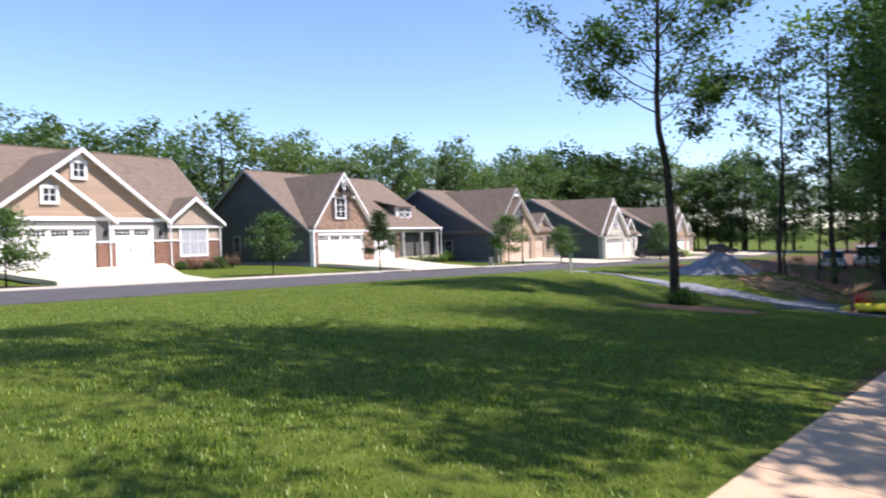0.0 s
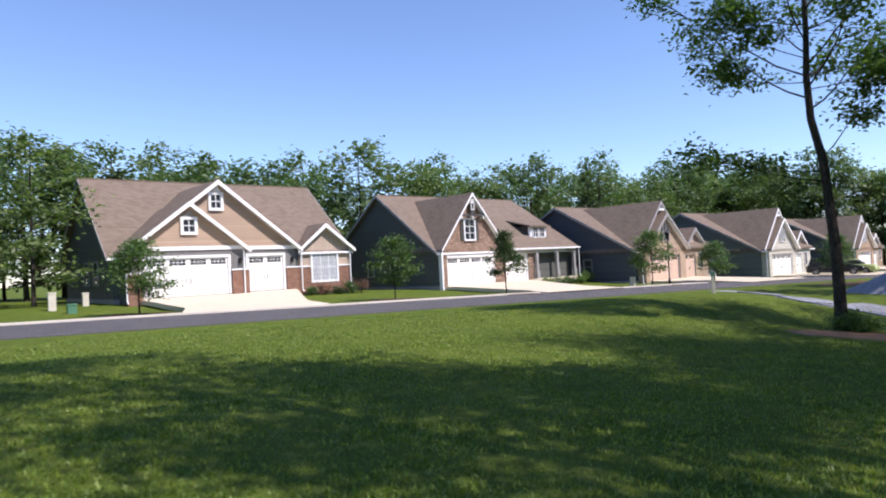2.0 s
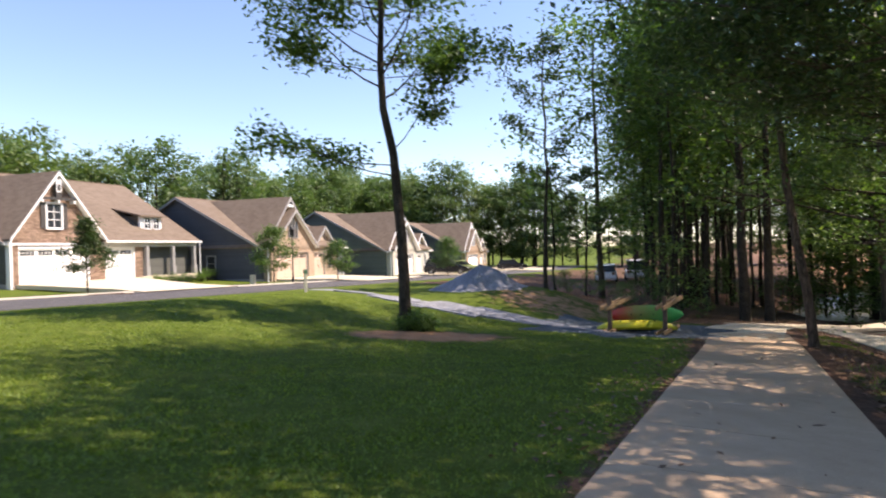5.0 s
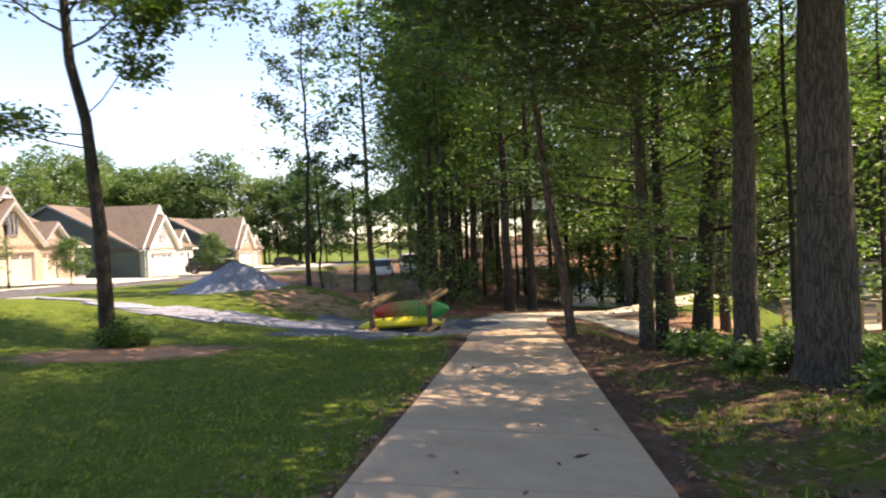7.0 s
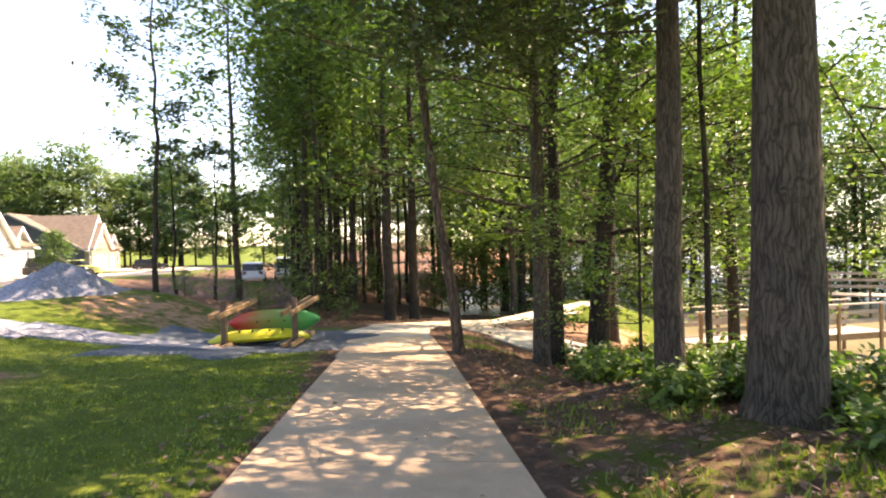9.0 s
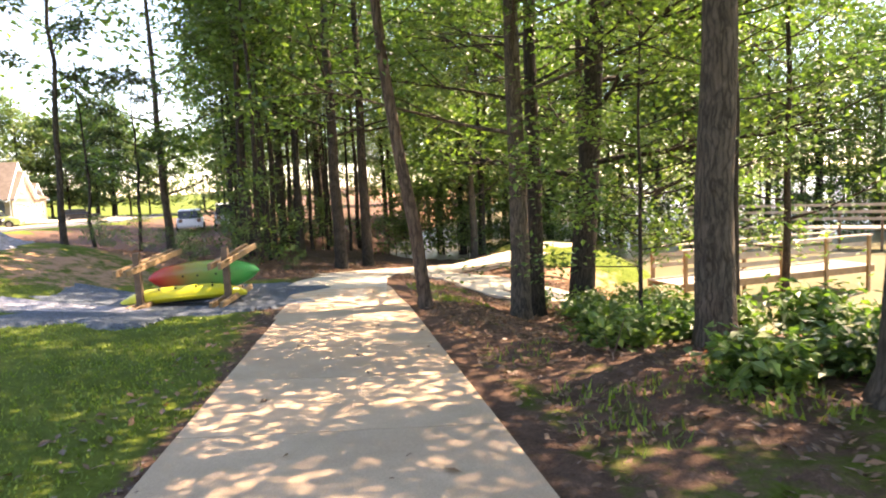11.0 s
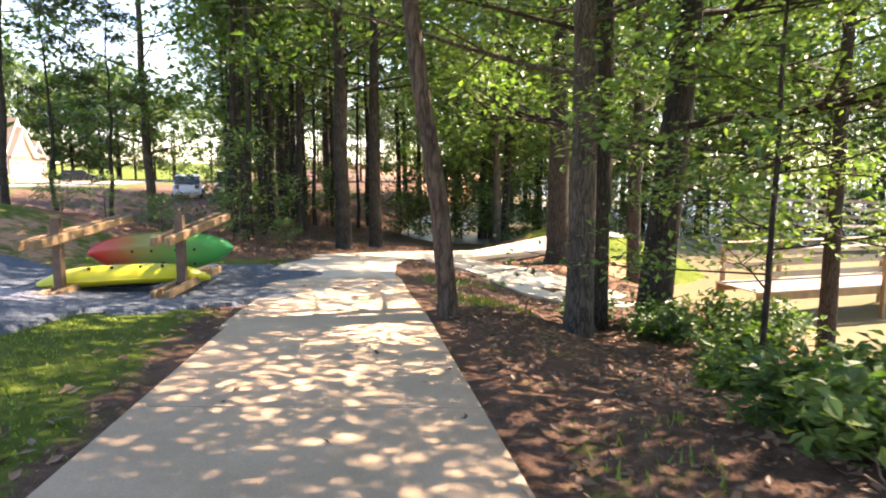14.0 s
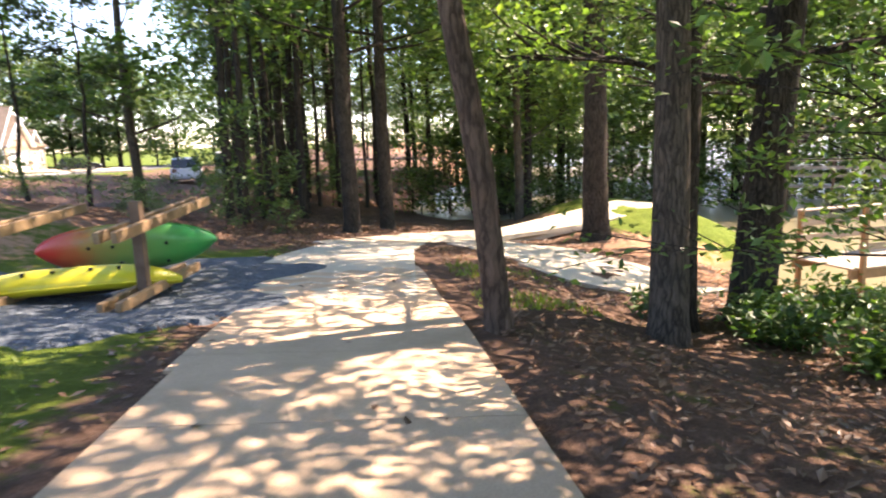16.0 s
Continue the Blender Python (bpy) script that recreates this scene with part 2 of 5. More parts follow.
def ground_build(nt, bsdf):
    co = coords(nt)
    soil = nt.nodes.new("ShaderNodeAttribute")
    soil.attribute_name = "soil"
    straw = nt.nodes.new("ShaderNodeAttribute")
    straw.attribute_name = "clay"
    n_big, n_mid, n_fine = noise_tex(nt, co, 0.35, 4), noise_tex(nt, co, 2.2, 5, 0.7), noise_tex(nt, co, 26, 4, 0.7)
    grass = ramp(nt, n_mid, (0.28, (0.065, 0.095, 0.014)), (0.55, (0.105, 0.145, 0.022)), (0.78, (0.165, 0.185, 0.045)))
    grass = mix(nt, 0.75, grass, ramp(nt, n_big, (0.3, (0.78, 0.86, 0.8)), (0.7, (1.15, 1.08, 1.0))), "MULTIPLY")
    grass = mix(nt, 0.7, grass, ramp(nt, n_fine, (0.3, (0.5,) * 3), (0.7, (1.25,) * 3)), "MULTIPLY")
    dirt = ramp(nt, noise_tex(nt, co, 5, 6, 0.75), (0.3, (0.075, 0.045, 0.032)), (0.55, (0.15, 0.09, 0.062)), (0.8, (0.27, 0.17, 0.12)))
    dirt = mix(nt, 0.8, dirt, ramp(nt, noise_tex(nt, co, 45, 3, 0.8), (0.3, (0.5,) * 3), (0.7, (1.3,) * 3)), "MULTIPLY")
    clay = ramp(nt, n_mid, (0.3, (0.34, 0.175, 0.095)), (0.7, (0.50, 0.29, 0.175)))
    dirt = mix(nt, straw.outputs["Fac"], dirt, clay)
    edge = maths(nt, "ADD", soil.outputs["Fac"], maths(nt, "MULTIPLY", maths(nt, "SUBTRACT", n_mid, 0.5), 1.5))
    fac = nt.nodes.new("ShaderNodeMapRange")
    fac.inputs[1].default_value, fac.inputs[2].default_value = 0.38, 0.62
    nt.links.new(edge, fac.inputs[0])
    nt.links.new(mix(nt, fac.outputs[0], grass, dirt), bsdf.inputs["Base Color"])
    bump(nt, bsdf, n_fine, 0.8, 0.04)


def concrete(name, low, high):
    def build(nt, bsdf):
        co = coords(nt)
        info = nt.nodes.new("ShaderNodeObjectInfo")
        col = ramp(nt, noise_tex(nt, co, 1.4, 6, 0.7), (0.3, low), (0.7, high))
        col = mix(nt, 0.8, col, ramp(nt, noise_tex(nt, co, 70, 3, 0.8), (0.35, (0.8,) * 3), (0.65, (1.08,) * 3)), "MULTIPLY")
        col = mix(nt, 1.0, col, ramp(nt, info.outputs["Random"], (0, (0.92,) * 3), (1, (1.04,) * 3)), "MULTIPLY")
        nt.links.new(col, bsdf.inputs["Base Color"])
        bump(nt, bsdf, noise_tex(nt, co, 90, 3, 0.8), 0.25, 0.006)
    return material(name, build, 0.85, 0.25)


def gravel_look(name, low, high, scale):
    def build(nt, bsdf):
        co = coords(nt)
        v = node(nt, "TexVoronoi", Scale=scale)
        nt.links.new(co, v.inputs["Vector"])
        col = ramp(nt, v.outputs["Color"], (0.15, low), (0.85, high))
        col = mix(nt, 0.7, col, ramp(nt, noise_tex(nt, co, 1.2, 5), (0.3, (0.75,) * 3), (0.7, (1.12,) * 3)), "MULTIPLY")
        nt.links.new(col, bsdf.inputs["Base Color"])
        bump(nt, bsdf, v.outputs["Distance"], 0.9, 0.03)
    return material(name, build, 0.9, 0.2)


def kayak_build(nt, bsdf):
    co = coords(nt)
    sep = nt.nodes.new("ShaderNodeSeparateXYZ")
    nt.links.new(co, sep.inputs[0])
    along = maths(nt, "ADD", maths(nt, "MULTIPLY", sep.outputs[0], 0.36), maths(nt, "ADD", 0.5, maths(nt, "MULTIPLY", maths(nt, "SUBTRACT", noise_tex(nt, co, 3.0), 0.5), 0.22)))
    col = ramp(nt, along, (0.06, (0.62, 0.035, 0.02)), (0.2, (0.55, 0.12, 0.04)), (0.34, (0.33, 0.27, 0.07)), (0.58, (0.14, 0.34, 0.08)), (0.85, (0.02, 0.36, 0.08)), (1.0, (0.015, 0.26, 0.06)))
    nt.links.new(col, bsdf.inputs["Base Color"])


MAT = {
    "ground": material("ground", ground_build, 0.95, 0.1),
    "asphalt": gravel_look("asphalt", (0.10, 0.096, 0.098), (0.17, 0.162, 0.165), 70),
    "path": concrete("path_concrete", (0.49, 0.348, 0.226), (0.60, 0.438, 0.296)),
    "pale": concrete("pale_concrete", (0.53, 0.455, 0.335), (0.62, 0.535, 0.405)),
    "kerb": concrete("kerb_concrete", (0.55, 0.50, 0.42), (0.66, 0.60, 0.51)),
    "gravel": gravel_look("blue_gravel", (0.058, 0.073, 0.088), (0.15, 0.18, 0.208), 34),
    "stone_pile": gravel_look("stone_pile", (0.17, 0.175, 0.195), (0.34, 0.35, 0.385), 22),
    "mulch": gravel_look("mulch", (0.05, 0.03, 0.022), (0.13, 0.08, 0.055), 30),
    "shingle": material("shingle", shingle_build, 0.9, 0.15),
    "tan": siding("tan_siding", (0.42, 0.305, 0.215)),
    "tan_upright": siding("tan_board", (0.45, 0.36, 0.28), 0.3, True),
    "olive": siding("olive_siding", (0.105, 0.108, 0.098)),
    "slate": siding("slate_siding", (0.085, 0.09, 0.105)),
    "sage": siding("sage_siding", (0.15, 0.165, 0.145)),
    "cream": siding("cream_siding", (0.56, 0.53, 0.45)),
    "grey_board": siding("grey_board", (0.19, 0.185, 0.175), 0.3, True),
    "brick": courses("red_brick", ((0.19, 0.082, 0.052), (0.29, 0.135, 0.085)), 0.22, 0.075, (0.35, 0.28, 0.22)),
    "stone": courses("ledge_stone", ((0.22, 0.145, 0.105), (0.38, 0.26, 0.19)), 0.34, 0.11, (0.16, 0.125, 0.10)),
    "pale_brick": courses("pale_brick", ((0.42, 0.30, 0.21), (0.50, 0.37, 0.27)), 0.22, 0.075, (0.42, 0.36, 0.28)),
    "white": plain("white_paint", (0.80, 0.80, 0.79), 0.5, 0.05, 1.5),
    "garage_white": plain("garage_white", (0.82, 0.81, 0.78), 0.45, 0.04, 0.8),
    "garage_tan": plain("garage_tan", (0.56, 0.42, 0.33), 0.5, 0.06, 0.8),
    "dark_trim": plain("dark_trim", (0.07, 0.065, 0.06), 0.5, 0.1),
    "grey_trim": plain("grey_trim", (0.32, 0.31, 0.30), 0.6, 0.1),
    "glass": plain("window_glass", (0.03, 0.035, 0.04), 0.06, 0.05, 1.0, 0.6, 0.0, 0.0),
    "blind": plain("window_blind", (0.42, 0.44, 0.46), 0.5, 0.1, 4),
    "metal_dark": plain("dark_metal", (0.03, 0.03, 0.032), 0.4, 0.1, 3, 0.5, 0.6),
    "iron": plain("iron", (0.25, 0.25, 0.25), 0.35, 0.1, 5, 0.5, 0.8),
    "bark": bark_material("bark", (0.045, 0.036, 0.028), (0.165, 0.135, 0.108)),
    "bark_dark": bark_material("bark_dark", (0.022, 0.018, 0.015), (0.095, 0.078, 0.064), 11),
    "bark_pine": bark_material("bark_pine", (0.05, 0.035, 0.027), (0.19, 0.135, 0.105), 6),
    "leaf": leaf_material("leaf", (0.026, 0.052, 0.016), (0.060, 0.104, 0.034), (0.8, 1.0, 0.42)),
    "leaf_bright": leaf_material("leaf_bright", (0.036, 0.070, 0.018), (0.088, 0.145, 0.042), (0.75, 0.95, 0.36)),
    "leaf_dark": leaf_material("leaf_dark", (0.020, 0.040, 0.015), (0.046, 0.078, 0.030), (0.4, 0.52, 0.26)),
    "leaf_far": leaf_material("leaf_far", (0.040, 0.066, 0.026), (0.086, 0.124, 0.050), (0.7, 0.9, 0.45)),
    "needle": leaf_material("needle", (0.020, 0.036, 0.014), (0.045, 0.068, 0.022), (0.5, 0.55, 0.35)),
    "blade": leaf_material("blade", (0.055, 0.097, 0.012), (0.122, 0.182, 0.030), (0.6, 0.65, 0.3)),
    "litter": leaf_material("litter", (0.07, 0.04, 0.028), (0.22, 0.135, 0.09), (0.2, 0.15, 0.1)),
    "timber": plain("pressure_timber", (0.31, 0.205, 0.115), 0.75, 0.25, 6, 0.2, 0.0, 0.4, 60),
    "timber_dark": plain("post_timber", (0.17, 0.115, 0.08), 0.8, 0.25, 6, 0.2, 0.0, 0.4, 60),
    "deck": plain("deck_timber", (0.40, 0.335, 0.265), 0.8, 0.2, 2, 0.2, 0.0, 0.3),
    "kayak": material("kayak_plastic", kayak_build, 0.32, 0.5),
    "yellow": plain("yellow_plastic", (0.62, 0.56, 0.03), 0.35, 0.08, 2, 0.5),
    "black": plain("black_plastic", (0.012, 0.012, 0.012), 0.4, 0.1, 5, 0.4),
    "car_black": plain("black_car_paint", (0.012, 0.013, 0.015), 0.12, 0.03, 1, 0.7),
    "car_silver": plain("silver_car_paint", (0.45, 0.46, 0.47), 0.2, 0.03, 1, 0.6, 0.4),
    "car_lime": plain("pale_green_paint", (0.42, 0.5, 0.18), 0.25, 0.03, 1, 0.6),
    "green_plastic": plain("green_plastic", (0.08, 0.2, 0.12), 0.5, 0.1, 3),
    "pale_plastic": plain("pale_plastic", (0.6, 0.56, 0.45), 0.5, 0.1, 3),
    "white_metal": plain("white_metal", (0.75, 0.75, 0.76), 0.35, 0.04, 2),
}


def water_build(nt, bsdf):
    co = coords(nt)
    nt.links.new(ramp(nt, noise_tex(nt, co, 0.4, 3), (0.3, (0.15, 0.13, 0.07)), (0.7, (0.20, 0.175, 0.098))), bsdf.inputs["Base Color"])
    bump(nt, bsdf, noise_tex(nt, co, 3.0, 3), 0.12, 0.05)


MAT["water"] = material("pond_water", water_build, 0.3, 0.22)


# ---- the lie of the land ----
ROAD_AT, ROAD_U, ROAD_N = np.array((-17.0, 25.6)), np.array((0.629, 0.777)), np.array((0.777, -0.629))
PATH_AT, PATH_U, PATH_N = np.array((11.1, 13.1)), np.array((0.655, 0.755)), np.array((0.755, -0.655))


def road_xy(x, y):
    """Metres along the far kerb, and from it towards the path."""
    dx, dy = x - ROAD_AT[0], y - ROAD_AT[1]
    return dx * ROAD_U[0] + dy * ROAD_U[1], dx * ROAD_N[0] + dy * ROAD_N[1]


def path_xy(x, y):
    """Metres along the straight footpath, and to its lake side."""
    dx, dy = x - PATH_AT[0], y - PATH_AT[1]
    return dx * PATH_U[0] + dy * PATH_U[1], dx * PATH_N[0] + dy * PATH_N[1]


def land(x, y):
    x, y = np.asarray(x, float), np.asarray(y, float)
    slope = -0.08 * np.clip(x, -14, 45) - 0.02 * np.clip(y, -40, 60)
    s, n = road_xy(x, y)
    level = -0.22 - 0.024 * np.clip(s, -60, 90)
    level = level + np.clip((-n - 6) * 0.05, 0, 0.3)
    level = level + 0.28 * smooth(9, 13.5, n) * smooth(30, 10, np.abs(s - 18))
    z = level + (slope - level) * smooth(14, 21, n)
    a, r = path_xy(x, y)
    low = smooth(4, 10, a) * (1 - 0.7 * smooth(14, 19, a))
    z = z - (0.45 * smooth(1.8, 4, r) + 0.1 * np.clip(r - 5, 0, 9)) * low
    z = z + 0.22 * smooth(1.8, 3.5, r) * smooth(9, 5, a) * smooth(-14, -4, a)
    shore = smooth(8.5, 13, r + 0.25 * np.clip(a - 12, 0, 8)) * smooth(-30, -10, a) * smooth(44, 37, r) * smooth(37, 32, a)
    shore = shore * np.where(a > 0, smooth(0.2, 0.32, r / np.maximum(a + 2, 1)), 1.0)
    z = z + (-5.0 - z) * shore
    dam = smooth(9.0, 2.0, np.abs(a - 27 - 0.1 * r)) * smooth(5, 9, r) * smooth(16, 10, r)
    z = z + (-2.3 - 0.07 * np.clip(r - 5, 0, 9) - z) * dam
    q, k = -(x - 18) * 0.5 + (y - 28.6) * 0.866, (x - 18) * 0.866 + (y - 28.6) * 0.5
    bank = smooth(0, 6, q) * smooth(-9, -3, k) * (1 - dam)
    wood = np.where(k < 2, -0.8, -0.8 - 0.18 * np.clip(k - 2, 0, 9))
    z = z + (wood - z) * bank * smooth(10, 15, n)
    pad = np.exp(-(((x - 17) / 2.6) ** 2 + ((y - 25.6) / 2.2) ** 2))
    return z - 0.22 * pad


def land_z(x, y):
    return float(land(x, y))


def spaced(lo, hi, fine_lo, fine_hi, step):
    """Grid lines, close together in the middle and wide apart far off."""
    mid = list(np.arange(fine_lo, fine_hi, step))
    out, d = [], step
    x = fine_hi
    while x < hi:
        out.append(x)
        d *= 1.22
        x += d
    low, d, x = [], step, fine_lo - step
    while x > lo:
        low.append(x)
        d *= 1.22
        x -= d
    return np.array(low[::-1] + mid + out)


def build_ground():
    gx, gy = spaced(-1500, 1500, -12, 36, 0.22), spaced(-1500, 1500, -8, 42, 0.22)
    X, Y = np.meshgrid(gx, gy, indexing="ij")
    Z = land(X, Y)
    far = smooth(150, 500, np.hypot(X, Y))
    Z = Z * (1 - far) - 2.0 * far
    a, r = path_xy(X, Y)
    s, n = road_xy(X, Y)
    rng = np.random.default_rng(3)
    rough = smooth(-0.5, 1.5, r) * 0.025 + 0.012
    near = (np.hypot(X - 10, Y - 14) < 40) & (n > 9)
    Z = Z + near * rough * (np.sin(X * 2.1 + np.sin(Y * 1.3) * 2) * np.sin(Y * 2.6 + np.sin(X * 0.9)) + rng.normal(0, 0.35, X.shape))
    ni, nj = X.shape
    idx = np.arange(ni * nj).reshape(ni, nj)
    quads = np.stack([idx[:-1, :-1], idx[1:, :-1], idx[1:, 1:], idx[:-1, 1:]], -1).reshape(-1, 4)
    ob = raw("ground", np.stack([X, Y, Z], -1).reshape(-1, 3), quads, 4, MAT["ground"], smooth_shade=True)
    # bare earth: along the path, in the wood, round the lone tree, on the bank
    q = -(X - 18) * 0.5 + (Y - 28.6) * 0.866
    k = (X - 18) * 0.866 + (Y - 28.6) * 0.5
    soil = 0.75 * smooth(1.0, 1.8, r) * (0.55 + 0.45 * smooth(-2, 5, a))
    soil = np.maximum(soil, 0.8 * smooth(1.75 + 1.0 * smooth(4, 10, a), 1.3, np.abs(r)) * smooth(-14, -4, a))
    soil = soil * (1 - smooth(8, 13, r) * smooth(10, 18, a))
    soil = np.maximum(soil, 0.95 * smooth(1.2, 4, k) * smooth(-4.5, 1, q) * (r < 30))
    soil = np.maximum(soil, 0.85 * smooth(2.3, 0.6, np.hypot((X - 8.3) / 1.5, Y - 21.6)))
    clay = smooth(2.6, 0.6, np.hypot((X - 8.3) / 1.4, Y - 21.6)) * 0.9
    bankc = smooth(4.2, 1.2, np.hypot((X - 16.2) / 1.2, (Y - 31.2)))
    soil, clay = np.maximum(soil, 0.55 * bankc), np.maximum(clay, 0.8 * bankc)
    clay = np.maximum(clay, 0.75 * smooth(4, 9, r) * smooth(2, 8, a))
    soil = soil * (1 - 0.45 * smooth(4.5, 9, r) * smooth(14, 6, a))
    dam = smooth(5.5, 3.5, np.abs(a - 27 - 0.1 * r)) * smooth(6, 8.5, r) * smooth(22, 18, r)
    soil = np.where(n < 10, 0, soil * (1 - dam))
    for name, val in (("soil", soil), ("clay", clay)):
        at = ob.data.attributes.new(name, "FLOAT", "POINT")
        at.data.foreach_set("value", np.ascontiguousarray(val, np.float32).ravel())
    return tagged(ob, "uneven lawn giving way to bare woodland earth", "ground", kind="structure")


ground = build_ground()


def ribbon(name, line, width, thick, lift, material, label, category, kind="structure", parent=None, floor=None):
    """A slab of even width along a line on the land."""
    line = np.asarray(line, float)
    d = np.gradient(line, axis=0)
    d /= np.linalg.norm(d, axis=1)[:, None]
    side = np.stack([d[:, 1], -d[:, 0]], 1)
    across = 4
    verts, quads = [], []
    for i, (p, w) in enumerate(zip(line, side)):
        for j in range(across + 1):
            q = p + w * width * (j / across - 0.5)
            z = land_z(*q) + lift
            verts.append((*q, z))
    m = len(line) * (across + 1)
    low = [(x, y, z - thick) for x, y, z in verts]
    for i in range(len(line) - 1):
        for j in range(across):
            a = i * (across + 1) + j
            quads.append((a, a + across + 1, a + across + 2, a + 1)[::-1])
        for j, flip in ((0, 1), (across, -1)):
            a = i * (across + 1) + j
            quads.append((a, a + across + 1, a + across + 1 + m, a + m)[::flip])
    for i, flip in ((0, -1), (len(line) - 1, 1)):
        for j in range(across):
            a = i * (across + 1) + j
            quads.append((a, a + 1, a + 1 + m, a + m)[::flip])
    ob = raw(name, verts + low, quads, 4, material, parent)
    return tagged(ob, label, category, kind=kind) if category else ob


def straight(p, q, step=1.0):
    p, q = np.array(p, float), np.array(q, float)
    return [p + (q - p) * t for t in np.linspace(0, 1, max(3, int(np.linalg.norm(q - p) / step)))]


def curve(points, per=8):
    """A smooth line through points."""
    pts = [np.array(p, float) for p in points]
    pts = [2 * pts[0] - pts[1]] + pts + [2 * pts[-1] - pts[-2]]
    out = []
    for i in range(1, len(pts) - 2):
        p0, p1, p2, p3 = pts[i - 1:i + 3]
        for t in np.linspace(0, 1, per, endpoint=False):
            out.append(0.5 * (2 * p1 + (p2 - p0) * t + (2 * p0 - 5 * p1 + 4 * p2 - p3) * t * t + (3 * p1 - 3 * p2 + p0 - p3) * t ** 3))
    out.append(pts[-2])
    return out


def on_road(s, n):
    return ROAD_AT + ROAD_U * s + ROAD_N * n


ROAD_W = 7.6
ribbon("road", straight(on_road(-70, ROAD_W / 2), on_road(110, ROAD_W / 2), 2), ROAD_W, 0.3, 0.02, MAT["asphalt"], "grey asphalt residential road", "road")
kerb = ribbon("kerb", straight(on_road(-70, -0.2), on_road(110, -0.2), 1), 0.45, 0.3, 0.1, MAT["kerb"], "pale concrete kerb along the road", "kerb")

water = raw("pond", [(-200, -250, -3.85), (300, -250, -3.85), (300, 200, -3.85), (-200, 200, -3.85)], [(0, 1, 2, 3)], 4, MAT["water"])
tagged(water, "murky olive pond water", "water", kind="structure")


# ---- footpath of concrete slabs ----
PATH_LINE = straight((-7.6, -8.45), (18.05, 21.4), 1.0) + curve([(18.7, 22.25), (20.6, 24.5), (22.6, 26.8), (24.8, 28.6), (26.6, 28.9), (27.5, 27.5), (26.8, 25.0), (25.6, 22.8), (25.5, 21.2), (26.4, 20.4)], 6)


def build_path():
    pts = np.array(PATH_LINE)
    run = np.concatenate([[0], np.cumsum(np.linalg.norm(np.diff(pts, axis=0), axis=1))])
    root = thing("footpath", "tan concrete footpath of slabs with tooled joints", "footpath", kind="structure")
    slab_len, s, k = 1.83, 0.0, 0
    while s + slab_len < run[-1]:
        at = np.linspace(s + 0.006, s + slab_len - 0.006, 4)
        line = np.stack([np.interp(at, run, pts[:, 0]), np.interp(at, run, pts[:, 1])], 1)
        ribbon("slab", line, 2.4, 0.12, 0.035, MAT["path"] if s < 52 else MAT["pale"], "", "", parent=root)
        s += slab_len
        k += 1
    return root


footpath = build_path()


# ---- houses ----
def window(parent, x0, x1, z0, z1, y, cols=2, rows=2, frame_mat="white", trim=0.1, pane="glass", name="window", side=False):
    """A framed window on a wall that faces -y (or, turned, -x); panes behind glazing bars."""
    def put(n, dims, mat, up):
        if side:
            dims = [(d[2], d[3], d[0], d[1], d[4], d[5]) for d in dims]
        return part(n, boxes(*dims), MAT[mat], up)
    w = put(name, [(x0 - trim, x0, y - 0.07, y + 0.05, z0 - trim, z1 + trim), (x1, x1 + trim, y - 0.07, y + 0.05, z0 - trim, z1 + trim),
                   (x0, x1, y - 0.07, y + 0.05, z1, z1 + trim), (x0, x1, y - 0.09, y + 0.05, z0 - trim, z0)], frame_mat, parent)
    dx, dz, bar = (x1 - x0) / cols, (z1 - z0) / rows, 0.022
    for i in range(cols):
        for j in range(rows):
            put("pane", [(x0 + i * dx + bar, x0 + (i + 1) * dx - bar, y - 0.012, y + 0.01, z0 + j * dz + bar, z0 + (j + 1) * dz - bar)], pane, w)
    bars = [(x0 + i * dx - bar, x0 + i * dx + bar, y - 0.035, y + 0.0, z0, z1) for i in range(1, cols)]
    bars += [(x0, x1, y - 0.032, y + 0.002, z0 + j * dz - bar, z0 + j * dz + bar) for j in range(1, rows)]
    put("glazing_bar", bars + [(x0, x1, y + 0.011, y + 0.02, z0, z1)], frame_mat, w)
    return w


